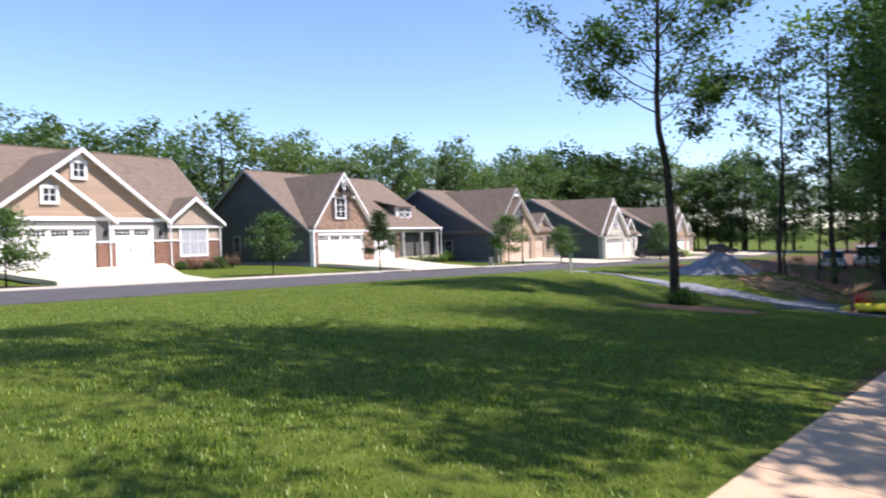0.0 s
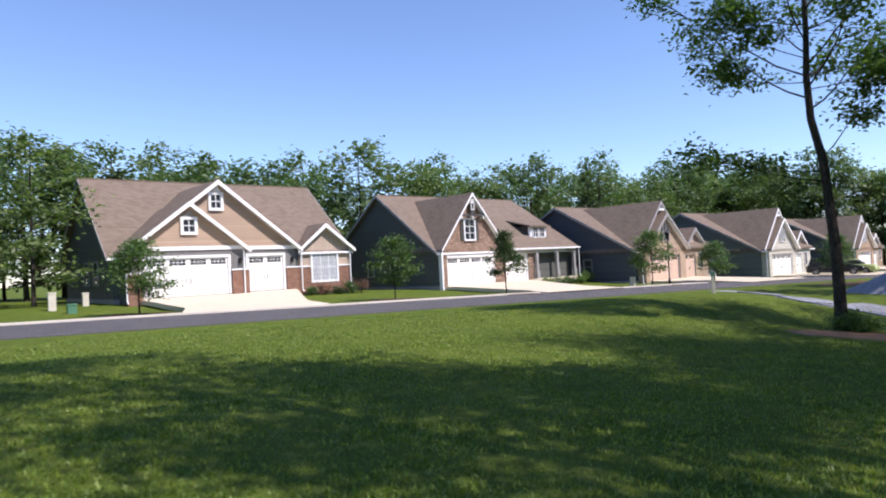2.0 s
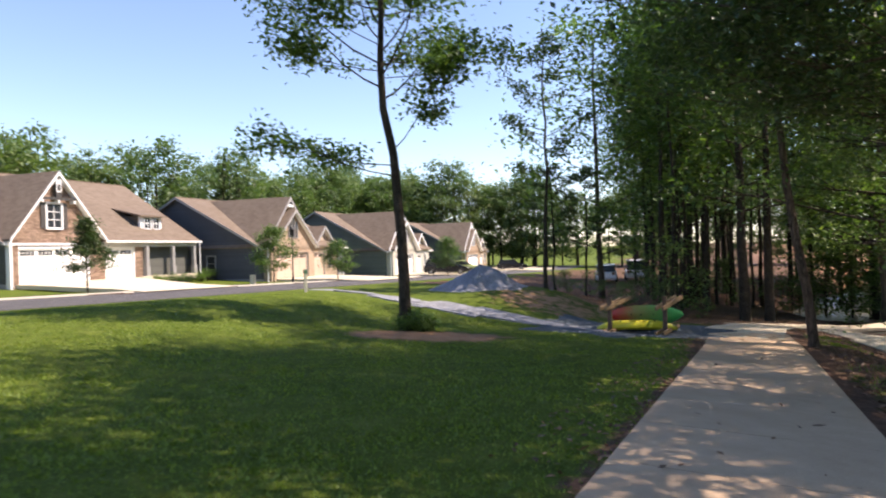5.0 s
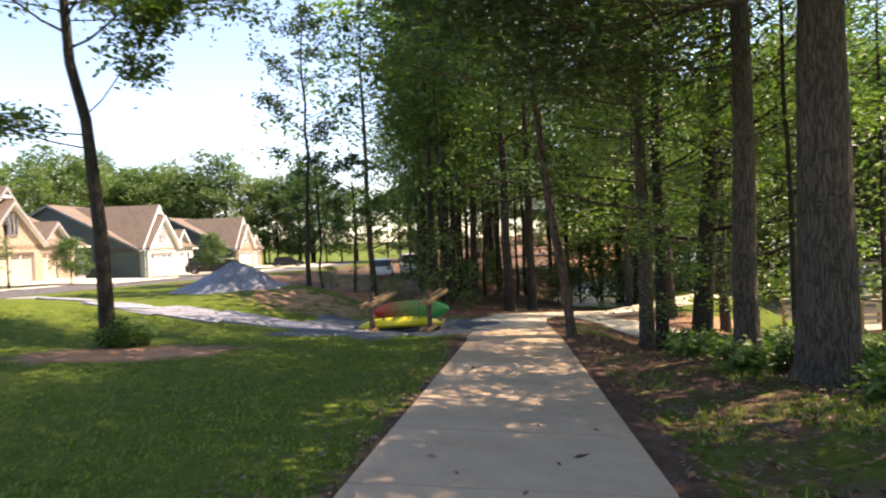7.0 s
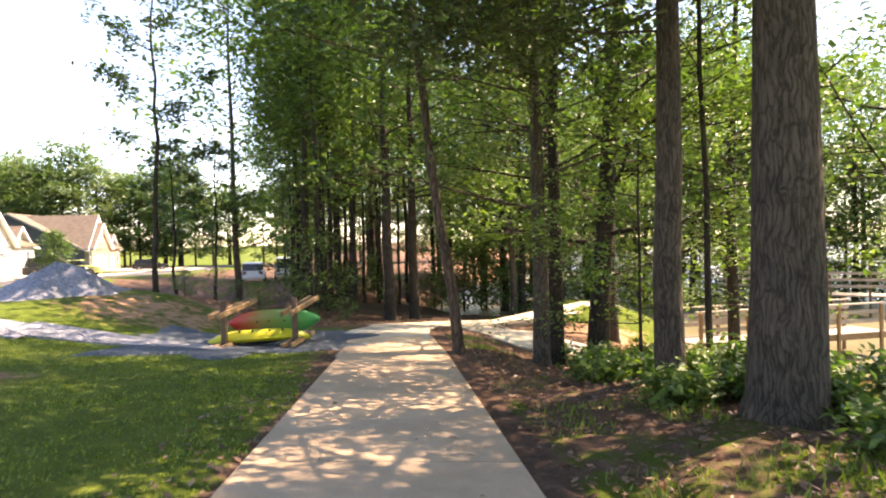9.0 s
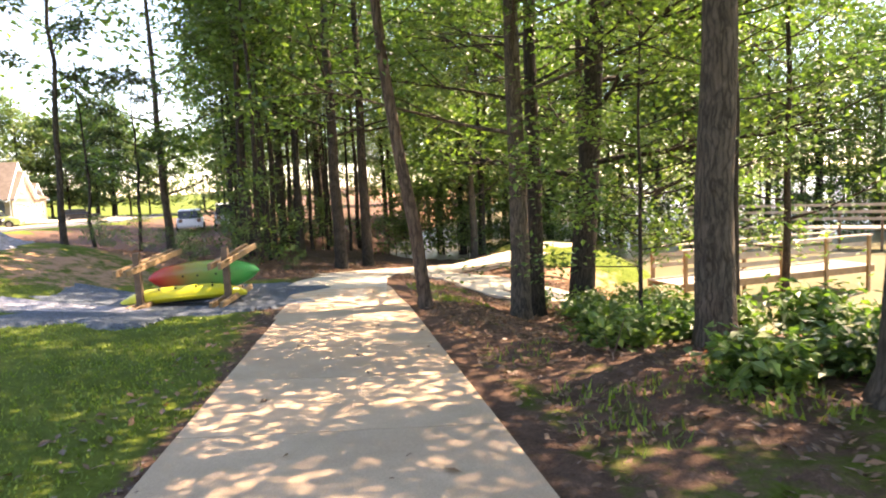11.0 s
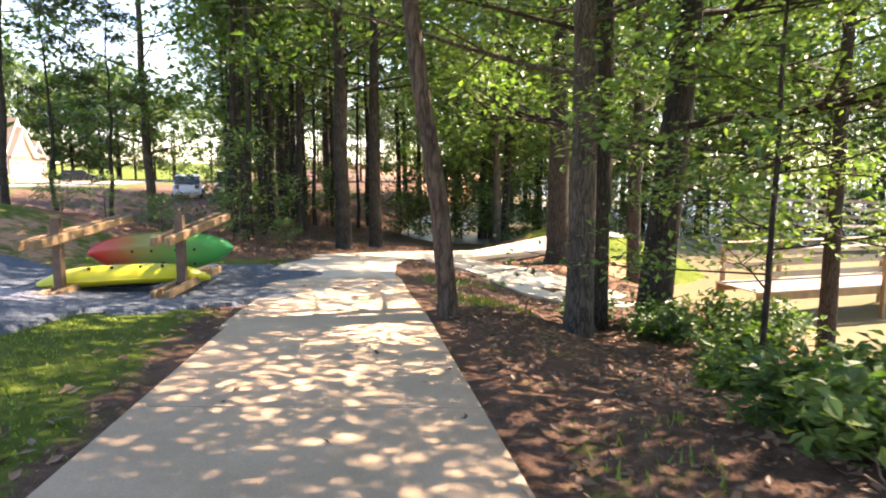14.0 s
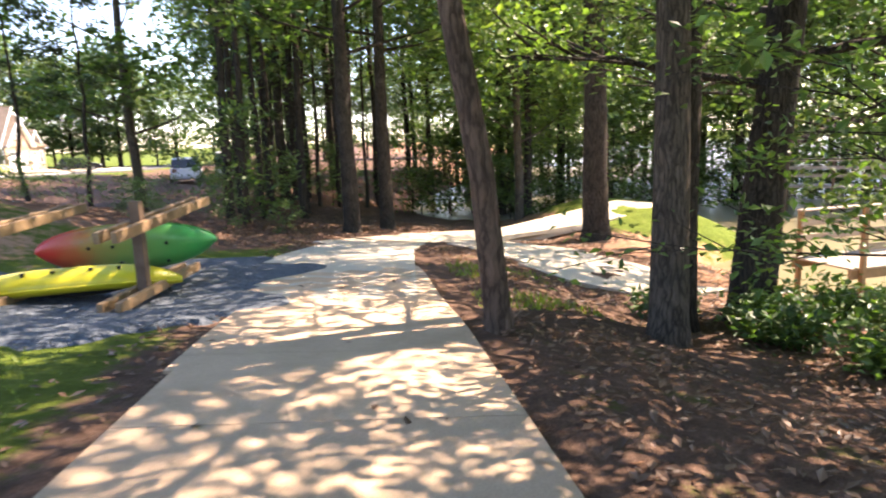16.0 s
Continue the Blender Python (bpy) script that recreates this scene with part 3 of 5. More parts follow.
def garage_door(parent, x0, x1, z0, z1, y, colour="garage_white", arched=False, windows=4, trim="white"):
    """Four rows of raised panels, a top row of small windows, handles and a casing."""
    door = part("garage_door", boxes((x0, x1, y, y + 0.06, z0, z1)), MAT[colour], parent)
    casing = [(x0 - 0.16, x0, y - 0.1, y + 0.06, z0, z1 + 0.18), (x1, x1 + 0.16, y - 0.1, y + 0.06, z0, z1 + 0.18), (x0, x1, y - 0.1, y + 0.06, z1, z1 + 0.18)]
    part("casing", boxes(*casing), MAT[trim], door)
    h = (z1 - z0) / 4
    for j in range(3):
        for i in range(windows):
            w = (x1 - x0) / windows
            part("panel", bevelled(boxes((x0 + i * w + 0.1, x0 + (i + 1) * w - 0.1, y - 0.018, y + 0.01, z0 + j * h + 0.07, z0 + (j + 1) * h - 0.07)), 0.008, 1), MAT[colour], door)
    for i in range(windows):
        w = (x1 - x0) / windows
        a, b, lo, hi = x0 + i * w + 0.14, x0 + (i + 1) * w - 0.14, z1 - h + 0.14, z1 - 0.1
        part("window_light", boxes((a, b, y - 0.012, y + 0.01, lo, hi)), MAT["glass"], door)
        part("glazing_bar", boxes(*[(a + (b - a) * t - 0.012, a + (b - a) * t + 0.012, y - 0.025, y - 0.01, lo, hi) for t in (0.25, 0.5, 0.75)],
                                  (a, b, y - 0.022, y - 0.013, (lo + hi) / 2 - 0.012, (lo + hi) / 2 + 0.012)), MAT[colour], door)
    for dx in (-0.12, 0.12):
        part("handle", bevelled(boxes(((x0 + x1) / 2 + dx - 0.02, (x0 + x1) / 2 + dx + 0.02, y - 0.05, y - 0.015, z0 + h * 1.35, z0 + h * 1.85)), 0.006, 1), MAT["iron"], door)
    if arched:
        pts = [(x0 - 0.2 + (x1 - x0 + 0.4) * t, z1 + 0.2 + 0.3 * math.sin(math.pi * t)) for t in np.linspace(0, 1, 15)]
        part("arch", prism([(x1 + 0.2, z1 + 0.17), (x0 - 0.2, z1 + 0.17)] + pts, y - 0.06, y + 0.06), MAT["cream"], door)
    return door


def walls(parent, mat, *dims):
    for d in dims:
        part("wall", boxes(d), MAT[mat], parent)


def gable(parent, xl, xr, y, z_eave, z_apex, y_back, wall_mat, z_foot=0.0, apex=None, trim="white", over=0.38, rake=0.24, body=True, lean=None, vent=False):
    """A front gable: wall, two roof slabs running back, rake boards and corner boards."""
    xa = (xl + xr) / 2 if apex is None else apex
    if body:
        part("wall", prism([(xl + 0.3, z_foot), (xr - 0.3, z_foot), (xr - 0.3, z_eave), (xa, z_apex - 0.22), (xl + 0.3, z_eave)], y, y + 0.25), MAT[wall_mat], parent)
    for x_foot in (xl, xr):
        part("roof_slope", slab((x_foot, y - over, z_eave), (xa, y - over, z_apex), (xa, y_back, z_apex), (x_foot, y_back, z_eave), 0.14), MAT["shingle"], parent)
        d = Vector((xa - x_foot, 0, z_apex - z_eave))
        drop = rake
        part("rake_board", prism([(x_foot, z_eave - 0.02), (xa, z_apex - 0.02), (xa, z_apex - drop - 0.06), (x_foot, z_eave - drop)], y - over - 0.05, y - over + 0.0), MAT[trim], parent)
        part("soffit", slab((x_foot, y - over, z_eave - 0.16), (xa, y - over, z_apex - 0.16), (xa, y + 0.02, z_apex - 0.16), (x_foot, y + 0.02, z_eave - 0.16), 0.03), MAT["white"], parent)


def gable_body(parent, xl, xr, y0, y1, z_eave, z_ridge, wall_mat, over=0.35, z_foot=-0.4, hip=0.0):
    """The main block: front and back walls, gable ends, roof with its ridge along x."""
    ym = (y0 + y1) / 2
    k = (z_ridge - z_eave) / (ym - y0)
    part("front_wall", boxes((xl, xr, y0, y0 + 0.25, z_foot, z_eave)), MAT[wall_mat], parent)
    part("back_wall", boxes((xl, xr, y1 - 0.25, y1, z_foot, z_eave)), MAT[wall_mat], parent)
    turn = Matrix.Rotation(radians(90), 4, "Z")
    for x in (xl, xr - 0.25):
        bm = prism([(y0 + 0.25, z_foot), (y1 - 0.25, z_foot), (y1 - 0.25, z_eave), (ym, z_ridge - 0.2), (y0 + 0.25, z_eave)] if not hip else
                   [(y0 + 0.25, z_foot), (y1 - 0.25, z_foot), (y1 - 0.25, z_eave), (ym + hip, z_ridge - hip * k - 0.2), (ym - hip, z_ridge - hip * k - 0.2), (y0 + 0.25, z_eave)], 0, 0.25)
        bmesh.ops.transform(bm, matrix=Matrix(((0, 1, 0, x), (1, 0, 0, 0), (0, 0, 1, 0), (0, 0, 0, 1))), verts=bm.verts)
        part("end_wall", bm, MAT[wall_mat], parent)
    low = over * k
    for ye, yo in ((y0, -over), (y1, over)):
        if hip:
            bm = slab((xl - over, ye + yo, z_eave - low), (xr + over, ye + yo, z_eave - low), (xr + over, ym, z_ridge), (xl + hip * 1.4, ym, z_ridge), 0.16)
            part("roof_slope", bm, MAT["shingle"], parent)
        else:
            part("roof_slope", slab((xl - over, ye + yo, z_eave - low), (xr + over, ye + yo, z_eave - low), (xr + over, ym, z_ridge), (xl - over, ym, z_ridge), 0.16), MAT["shingle"], parent)
    if hip:
        for sgn in (-1,):
            part("hip_slope", slab((xl - over, y0 - over, z_eave - low), (xl + hip * 1.4, ym, z_ridge), (xl + hip * 1.4, ym, z_ridge), (xl - over, y1 + over, z_eave - low), 0.16), MAT["shingle"], parent)
    part("ridge_cap", boxes((xl - over, xr + over, ym - 0.09, ym + 0.09, z_ridge - 0.06, z_ridge + 0.025)), MAT["shingle"], parent)
    part("gutter", boxes((xl - over, xr + over, y0 - over - 0.1, y0 - over + 0.02, z_eave - low - 0.17, z_eave - low - 0.03)), MAT["white"], parent)
    for x in (xl - over - 0.04, xr + over):
        for ye, yo in ((y0, -over), (y1, over)):
            bm = prism([(ye + yo, z_eave - low - 0.02), (ym, z_ridge - 0.02), (ym, z_ridge - 0.24), (ye + yo, z_eave - low - 0.22)], 0, 0.04)
            bmesh.ops.transform(bm, matrix=Matrix(((0, 1, 0, x), (1, 0, 0, 0), (0, 0, 1, 0), (0, 0, 0, 1))), verts=bm.verts)
            if not hip:
                part("end_rake_board", bm, MAT["grey_trim"], parent)
            else:
                bm.free()


def downpipe(parent, x, y, z0, z1):
    v, q = ring_tube([[(x, y, z1), (x, y, z0 + 0.15), (x, y - 0.18, z0)]], [[0.045] * 3], 6)
    raw("downpipe", v, q, 4, MAT["white"], parent)


def place(x, y, z, theta):
    return pose(x, y, z, 0, 0, theta)


def house_one():
    h = thing("house", "tan-sided house with brown shingle gables and white garage doors", "house", place(-20.1, 38.3, 0.25, 54), "houses along the road")
    gable_body(h, -6.3, 9.1, 1.6, 13.0, 2.7, 7.6, "olive")
    part("plinth", boxes((-6.35, 9.15, 1.45, 13.05, -0.7, 0.02)), MAT["grey_trim"], h)
    # garage block
    part("garage_side_wall", boxes((-6.0, -5.75, -0.3, 1.6, -0.5, 2.7)), MAT["olive"], h)
    part("garage_side_wall", boxes((4.4, 4.65, 0.3, 1.6, -0.3, 2.7)), MAT["olive"], h)
    gable(h, -6.25, 0.95, -0.3, 2.63, 5.45, 5.5, "tan", 2.75)
    gable(h, -6.1, 4.75, 0.3, 2.62, 6.85, 7.0, "tan", 2.75, apex=-0.68)
    gable(h, 5.0, 9.5, 1.35, 2.55, 4.35, 4.6, "tan_upright", 1.3, apex=7.2)
    part("frieze_board", boxes((-5.95, 0.6, -0.38, -0.3, 2.63, 2.85)), MAT["white"], h)
    part("frieze_board", boxes((0.6, 4.45, 0.22, 0.3, 2.6, 2.82)), MAT["white"], h)
    for x0, x1 in ((-6.0, -5.25), (-0.16, 0.75)):
        part("wall", boxes((x0, x1, -0.3, 0.0, 1.4, 2.64)), MAT["grey_board"], h)
    part("wall", boxes((-5.25, -0.16, -0.3, 0.0, 2.38, 2.64)), MAT["grey_board"], h)
    walls(h, "grey_board", (0.7, 1.0, 0.3, 0.55, 1.4, 2.62), (3.7, 4.6, 0.3, 0.55, 1.4, 2.62), (1.0, 3.7, 0.3, 0.55, 2.38, 2.62))
    for x0, x1, y in ((-6.05, -5.25, -0.42), (-0.16, 0.9, -0.42), (0.75, 1.0, 0.2), (3.72, 4.7, 0.2), (5.0, 6.05, 1.24), (8.25, 9.2, 1.24)):
        part("brick_base", bevelled(boxes((x0, x1, y, y + 0.4, -0.35, 1.36)), 0.01, 1), MAT["brick"], h)
        part("sill_course", bevelled(boxes((x0 - 0.03, x1 + 0.03, y - 0.05, y + 0.4, 1.36, 1.45)), 0.01, 1), MAT["white"], h)
    part("brick_base", bevelled(boxes((6.05, 8.25, 1.24, 1.64, -0.35, 0.28)), 0.01, 1), MAT["brick"], h)
    garage_door(h, -5.05, -0.33, 0.0, 2.2, -0.16)
    garage_door(h, 1.15, 3.55, 0.0, 2.2, 0.42, windows=2)
    window(h, -2.95, -2.3, 3.68, 4.4, -0.34, 2, 2, trim=0.16)
    window(h, -1.05, -0.45, 5.15, 5.95, 0.26, 2, 2, trim=0.16)
    w = window(h, 6.2, 8.1, 0.42, 2.25, 1.3, 3, 2, pane="blind", trim=0.13)
    part("glazing_bar", boxes(*[(6.2, 8.1, 1.255, 1.27, 0.42 + k * 0.26, 0.435 + k * 0.26) for k in range(1, 7)], *[(6.2 + k * 0.3167, 6.215 + k * 0.3167, 1.25, 1.27, 0.42, 2.25) for k in (1, 3, 5)]), MAT["white"], w)
    for y in (4.6, 6.8):
        window(h, y, y + 1.0, 0.9, 2.2, -6.3, 1, 2, side=True, frame_mat="grey_trim")
    for x, y in ((0.55, -0.5), (4.75, 0.1), (9.15, 1.15), (-6.1, -0.4)):
        downpipe(h, x, y, -0.2, 2.6)
    for x, y in ((0.35, -0.44), (4.15, 0.18)):
        lamp = part("wall_lantern", bevelled(boxes((x - 0.08, x + 0.08, y - 0.05, y + 0.12, 1.75, 2.1)), 0.02, 1), MAT["metal_dark"], h)
    part("gable_vent", prism([(-0.95, 6.15), (-0.41, 6.15), (-0.68, 6.55)], 0.22, 0.3), MAT["white"], h)
    part("gable_vent", prism([(-2.9, 4.62), (-2.35, 4.62), (-2.62, 4.95)], -0.38, -0.3), MAT["grey_trim"], h)
    return h


def house_two(at, label, wall="olive", front="stone", door="garage_white", trim="white"):
    h = thing("house", label, "house", at, "houses along the road")
    gable_body(h, -0.1, 15.6, 0.4, 14.4, 2.75, 7.6, wall)
    part("plinth", boxes((-0.15, 15.6, 0.3, 14.4, -0.9, 0.02)), MAT["grey_trim"], h)
    gable(h, -0.35, 6.75, 0.0, 2.7, 7.05, 7.2, front, 2.3, apex=3.05, trim=trim, rake=0.17)
    walls(h, front, (0.0, 0.45, 0.0, 0.3, -0.4, 2.72), (5.6, 6.45, 0.0, 0.3, -0.4, 2.72))
    part("corner_board", boxes((-0.13, 0.02, -0.06, 0.3, -0.4, 2.7)), MAT[trim], h)
    garage_door(h, 0.5, 5.5, -0.02, 2.1, 0.14, door, arched=True)
    w = window(h, 2.4, 3.4, 3.45, 4.95, -0.04, 2, 3, trim=0.12)
    for x in (1.95, 3.55):
        part("shutter", bevelled(boxes((x, x + 0.32, -0.08, -0.01, 3.4, 5.0)), 0.01, 1), MAT["dark_trim"], h)
    part("truss_board", boxes((1.75, 4.35, -0.34, -0.2, 5.2, 5.36)), MAT["dark_trim"], h)
    part("truss_post", boxes((2.85, 3.25, -0.36, -0.22, 5.36, 6.2)), MAT["dark_trim"], h)
    window(h, 2.92, 3.18, 5.75, 6.45, -0.3, 1, 1, pane="white", trim=0.06, name="gable_vent")
    for x in (1.9, 3.05, 4.2):
        part("bracket", bevelled(boxes((x - 0.07, x + 0.07, -0.36, 0.02, 5.0, 5.2)), 0.02, 1), MAT["white"], h)
    # lower roof over second garage bay and porch
    part("roof_slope", slab((6.5, -0.35, 2.66), (16.2, -0.35, 2.66), (16.2, 7.4, 7.55), (6.5, 7.4, 7.55), 0.16), MAT["shingle"], h)
    part("porch_gutter", boxes((6.6, 16.3, -0.47, -0.35, 2.5, 2.64)), MAT["white"], h)
    part("porch_beam", boxes((6.5, 15.9, -0.2, 0.0, 2.2, 2.5)), MAT["cream"], h)
    garage_door(h, 7.0, 9.4, -0.02, 2.05, 0.12, door, windows=2)
    walls(h, front, (6.45, 6.85, 0.0, 0.3, -0.4, 2.5), (9.55, 10.3, 0.0, 0.4, -0.4, 2.5))
    part("porch_floor", bevelled(boxes((9.9, 15.8, -0.4, 2.2, -0.35, 0.02)), 0.02, 1), MAT["pale"], h)
    part("porch_wall", boxes((10.0, 15.6, 2.0, 2.3, 0, 2.5)), MAT["dark_trim"], h)
    for x in (10.5, 13.2, 15.6):
        part("porch_column", bevelled(boxes((x - 0.13, x + 0.13, -0.3, -0.04, 0.0, 2.22), (x - 0.18, x + 0.18, -0.35, 0.01, 0.0, 0.7)), 0.012, 1), MAT["grey_trim"], h)
    d = part("front_door", bevelled(boxes((11.9, 12.85, 1.9, 2.0, 0.02, 2.12)), 0.01, 1), MAT["timber_dark"], h)
    window(h, 13.6, 14.9, 0.5, 2.0, 1.98, 2, 2)
    # dormer
    dk = (7.6 - 2.75) / 7.0
    part("dormer_front", boxes((11.4, 13.6, 1.2, 1.4, 3.3, 4.62)), MAT["white"], h)
    part("dormer_side", boxes((11.4, 11.55, 1.4, 3.6, 3.3, 4.6)), MAT["dark_trim"], h)
    part("dormer_roof", slab((11.1, 0.9, 4.62), (13.9, 0.9, 4.62), (13.9, 4.6, 5.45), (11.1, 4.6, 5.45), 0.12), MAT["shingle"], h)
    for x in (11.75, 12.65):
        window(h, x, x + 0.6, 3.62, 4.42, 1.16, 2, 2, trim=0.06, pane="glass", frame_mat="white")
    window(h, 4.4, 6.2, 0.9, 2.1, -0.1, 3, 1, side=True, frame_mat="grey_trim")
    window(h, 8.6, 9.3, 0.9, 2.1, -0.1, 1, 2, side=True, frame_mat="grey_trim")
    downpipe(h, -0.25, -0.2, -0.2, 2.7)
    downpipe(h, 15.95, -0.5, 0.0, 2.6)
    return h


def house_three(at, label, wall="slate", front="pale_brick", door="garage_tan", trim="grey_trim", upper="tan_upright", hip=0.0, length=14.0):
    h = thing("house", label, "house", at, "houses along the road")
    gable_body(h, 0.0, length, 0.5, 17.5, 2.8, 7.3, wall, hip=hip)
    part("plinth", boxes((-0.05, length, 0.4, 17.5, -0.9, 0.02)), MAT["grey_trim"], h)
    gable(h, -0.2, 7.5, 0.3, 2.75, 7.1, 8.8, upper, 2.4, apex=3.65, trim=trim)
    gable(h, 0.0, 7.2, -0.3, 2.75, 6.0, 4.0, front, 2.4, apex=3.55, trim=trim)
    walls(h, front, (0.25, 0.95, -0.3, 0.5, -0.6, 2.76), (6.0, 6.95, -0.3, 0.5, -0.6, 2.76), (0.95, 6.0, -0.3, 0.0, 2.2, 2.76))
    garage_door(h, 1.05, 5.9, -0.02, 2.1, -0.12, door, trim=trim)
    for x in (2.85, 3.35, 3.85):
        window(h, x, x + 0.28, 3.5, 4.9 + (0.3 if x == 3.35 else 0), -0.34, 1, 2, trim=0.05, frame_mat=trim)
    part("roof_slope", slab((7.0, -0.3, 2.8), (11.9, -0.3, 2.8), (11.9, 3.0, 4.6), (7.0, 3.0, 4.6), 0.14), MAT["shingle"], h)
    gable(h, 8.2, 11.9, 0.6, 2.95, 4.7, 4.5, upper, 2.4, trim=trim)
    walls(h, front, (6.9, 7.2, 0.0, 0.4, -0.6, 2.7), (9.35, 11.7, 0.0, 0.4, -0.6, 2.7), (7.2, 9.35, 0.0, 0.4, 2.15, 2.7))
    garage_door(h, 7.25, 9.3, -0.02, 2.1, 0.12, door, windows=2, trim=trim)
    window(h, 9.95, 10.5, 0.8, 2.2, -0.04, 1, 2, trim=0.07, frame_mat=trim)
    window(h, 5.2, 6.0, 0.8, 2.0, 0.0, 1, 2, side=True, frame_mat="grey_trim")
    part("soffit_return", boxes((3.2, 4.1, -0.1, 0.28, 6.2, 6.4)), MAT["white"], h)
    downpipe(h, -0.1, -0.2, -0.3, 2.7)
    return h


house_one()
house_two(place(-9.8, 50.0, -0.3, 55), "olive house with a steep stone gable and white garage doors")
house_three(place(5.0, 62.0, -1.0, 54), "dark-sided house with pale brick gable and tan garage doors")
house_three(place(18.1, 76.0, -1.55, 54), "sage-sided house with a cream gable and white garage door", "sage", "cream", "garage_white", "white", "cream", 0.0, 13.0)
house_three(place(33.6, 98.0, -2.0, 54), "slate-sided house with a cream gable and white garage door", "slate", "tan", "garage_white", "white", "cream", 0.0, 13.0)


def driveway(x0, x1, house, depth, flare, base, label, taper=0.0):
    """A concrete drive from a garage down to the kerb."""
    hx, hy, th = house
    u = np.array((math.cos(radians(th)), math.sin(radians(th))))
    w = np.array((u[1], -u[0]))
    verts, quads = [], []
    rows, cols = 14, 8
    for i in range(rows + 1):
        t = i / rows
        for j in range(cols + 1):
            lo, hi = x0 - flare * smooth(0.7, 1.0, t), x1 + flare * smooth(0.7, 1.0, t) - taper * t
            p = np.array((hx, hy)) + u * (lo + (hi - lo) * j / cols) + w * (depth * t - 0.3)
            verts.append((*p, max(land_z(*p) + 0.06, base - 0.02 + (land_z(*p) + 0.1 - base) * t)))
    m = len(verts)
    verts += [(x, y, z - 0.25) for x, y, z in verts]
    for i in range(rows):
        for j in range(cols):
            a = i * (cols + 1) + j
            quads.append((a, a + 1, a + cols + 2, a + cols + 1)[::-1])
        for j, f in ((0, 1), (cols, -1)):
            a = i * (cols + 1) + j
            quads.append((a, a + cols + 1, a + cols + 1 + m, a + m)[::f])
    ob = raw("driveway", verts, quads, 4, MAT["pale"])
    return tagged(ob, label, "driveway", kind="structure")


driveway(-5.4, 4.4, (-20.1, 38.3, 54), 10.2, 1.0, 0.25, "sunlit pale concrete driveway to white garage doors", 4.6)
driveway(0.2, 9.8, (-9.8, 50.0, 55), 10.9, 1.0, -0.3, "sunlit pale concrete driveway beside a lawn", 3.6)
driveway(0.9, 9.5, (5.0, 62.0, 54), 10.0, 1.0, -1.0, "pale concrete driveway to tan garage doors")
driveway(1.0, 9.5, (18.1, 76.0, 54), 10.0, 1.0, -1.55, "pale concrete driveway with a parked vehicle")
driveway(1.0, 9.5, (33.6, 98.0, 54), 12.0, 1.0, -2.0, "pale concrete driveway at the end of the row")


# ---- trees ----
def skeleton_of(rng, high, r0, first, spread, limbs, lean=(0, 0), bend=0.03, rise=0.35, shape="round", twigs=3, bends=(), set_limbs=()):
    """Trunk and limbs as polylines with radii, and the points that carry leaves."""
    k = 12
    t = np.linspace(0, 1, k)
    wob = np.cumsum(rng.normal(0, bend * high / k, (k, 2)), axis=0)
    wob -= wob[0]
    trunk = np.stack([lean[0] * t * high + wob[:, 0], lean[1] * t * high + wob[:, 1], t * high], 1)
    trunk[0, 2] = -0.25
    if bends:
        for c in (0, 1):
            trunk[:, c] += np.interp(trunk[:, 2], [0] + [v[0] for v in bends], [0] + [v[1 + c] for v in bends])
    rad = r0 * (1 - 0.86 * t ** 0.9) + 0.006
    rad[0] = r0 * 1.45
    trunk = np.insert(trunk, 1, trunk[0] * 0.72 + trunk[1] * 0.28, axis=0)
    rad = np.insert(rad, 1, r0 * 1.03)
    paths, radii, tips = [trunk], [rad], []
    for i in range(limbs + len(set_limbs)):
        slight = 1.0
        f = min(1.0, (i + rng.uniform(0.1, 0.9)) / limbs)
        z = first + (0.97 - first) * f
        if i >= limbs:
            z = set_limbs[i - limbs][0] / high
        base = np.array([np.interp(z * high, trunk[:, 2], trunk[:, c]) for c in range(3)])
        az = i * 2.4 + rng.uniform(-0.5, 0.5)
        if shape == "round":
            size = spread * (0.45 + 0.75 * math.sin(math.pi * min(0.97, 0.16 + 0.84 * f)) - 0.25 * f)
        elif shape == "cone":
            size = spread * (1.08 - 0.95 * f)
        else:
            size = spread * (0.55 + 0.5 * f * (1.4 - f))
        size *= rng.uniform(0.75, 1.2)
        up = rise * rng.uniform(0.4, 1.5) + 0.45 * f
        if i >= limbs:
            az, size, up = set_limbs[i - limbs][1:]
            slight = 0.45
        s = np.linspace(0, 1, 6)
        line = base + np.stack([np.cos(az) * s * size, np.sin(az) * s * size, up * size * s ** 1.25], 1) + np.cumsum(rng.normal(0, 0.03 * size, (6, 3)), axis=0) * s[:, None]
        r = max(0.012, np.interp(z * high, trunk[:, 2], rad) * 0.28 * slight)
        paths.append(line)
        radii.append(r * (1 - 0.85 * s) + 0.004)
        tips += [line[3], line[4], line[5]]
        for _ in range(twigs):
            at = rng.uniform(0.35, 0.95)
            b = np.array([np.interp(at, s, line[:, c]) for c in range(3)])
            a2 = az + rng.choice((-1, 1)) * rng.uniform(0.4, 1.2)
            ln = size * rng.uniform(0.25, 0.5)
            s2 = np.linspace(0, 1, 4)
            tw = b + np.stack([np.cos(a2) * s2 * ln, np.sin(a2) * s2 * ln, rng.uniform(-0.1, 0.5) * ln * s2], 1)
            paths.append(tw)
            radii.append(r * 0.4 * (1 - 0.8 * s2) + 0.003)
            tips += [tw[2], tw[3]]
    return paths, radii, np.array(tips)


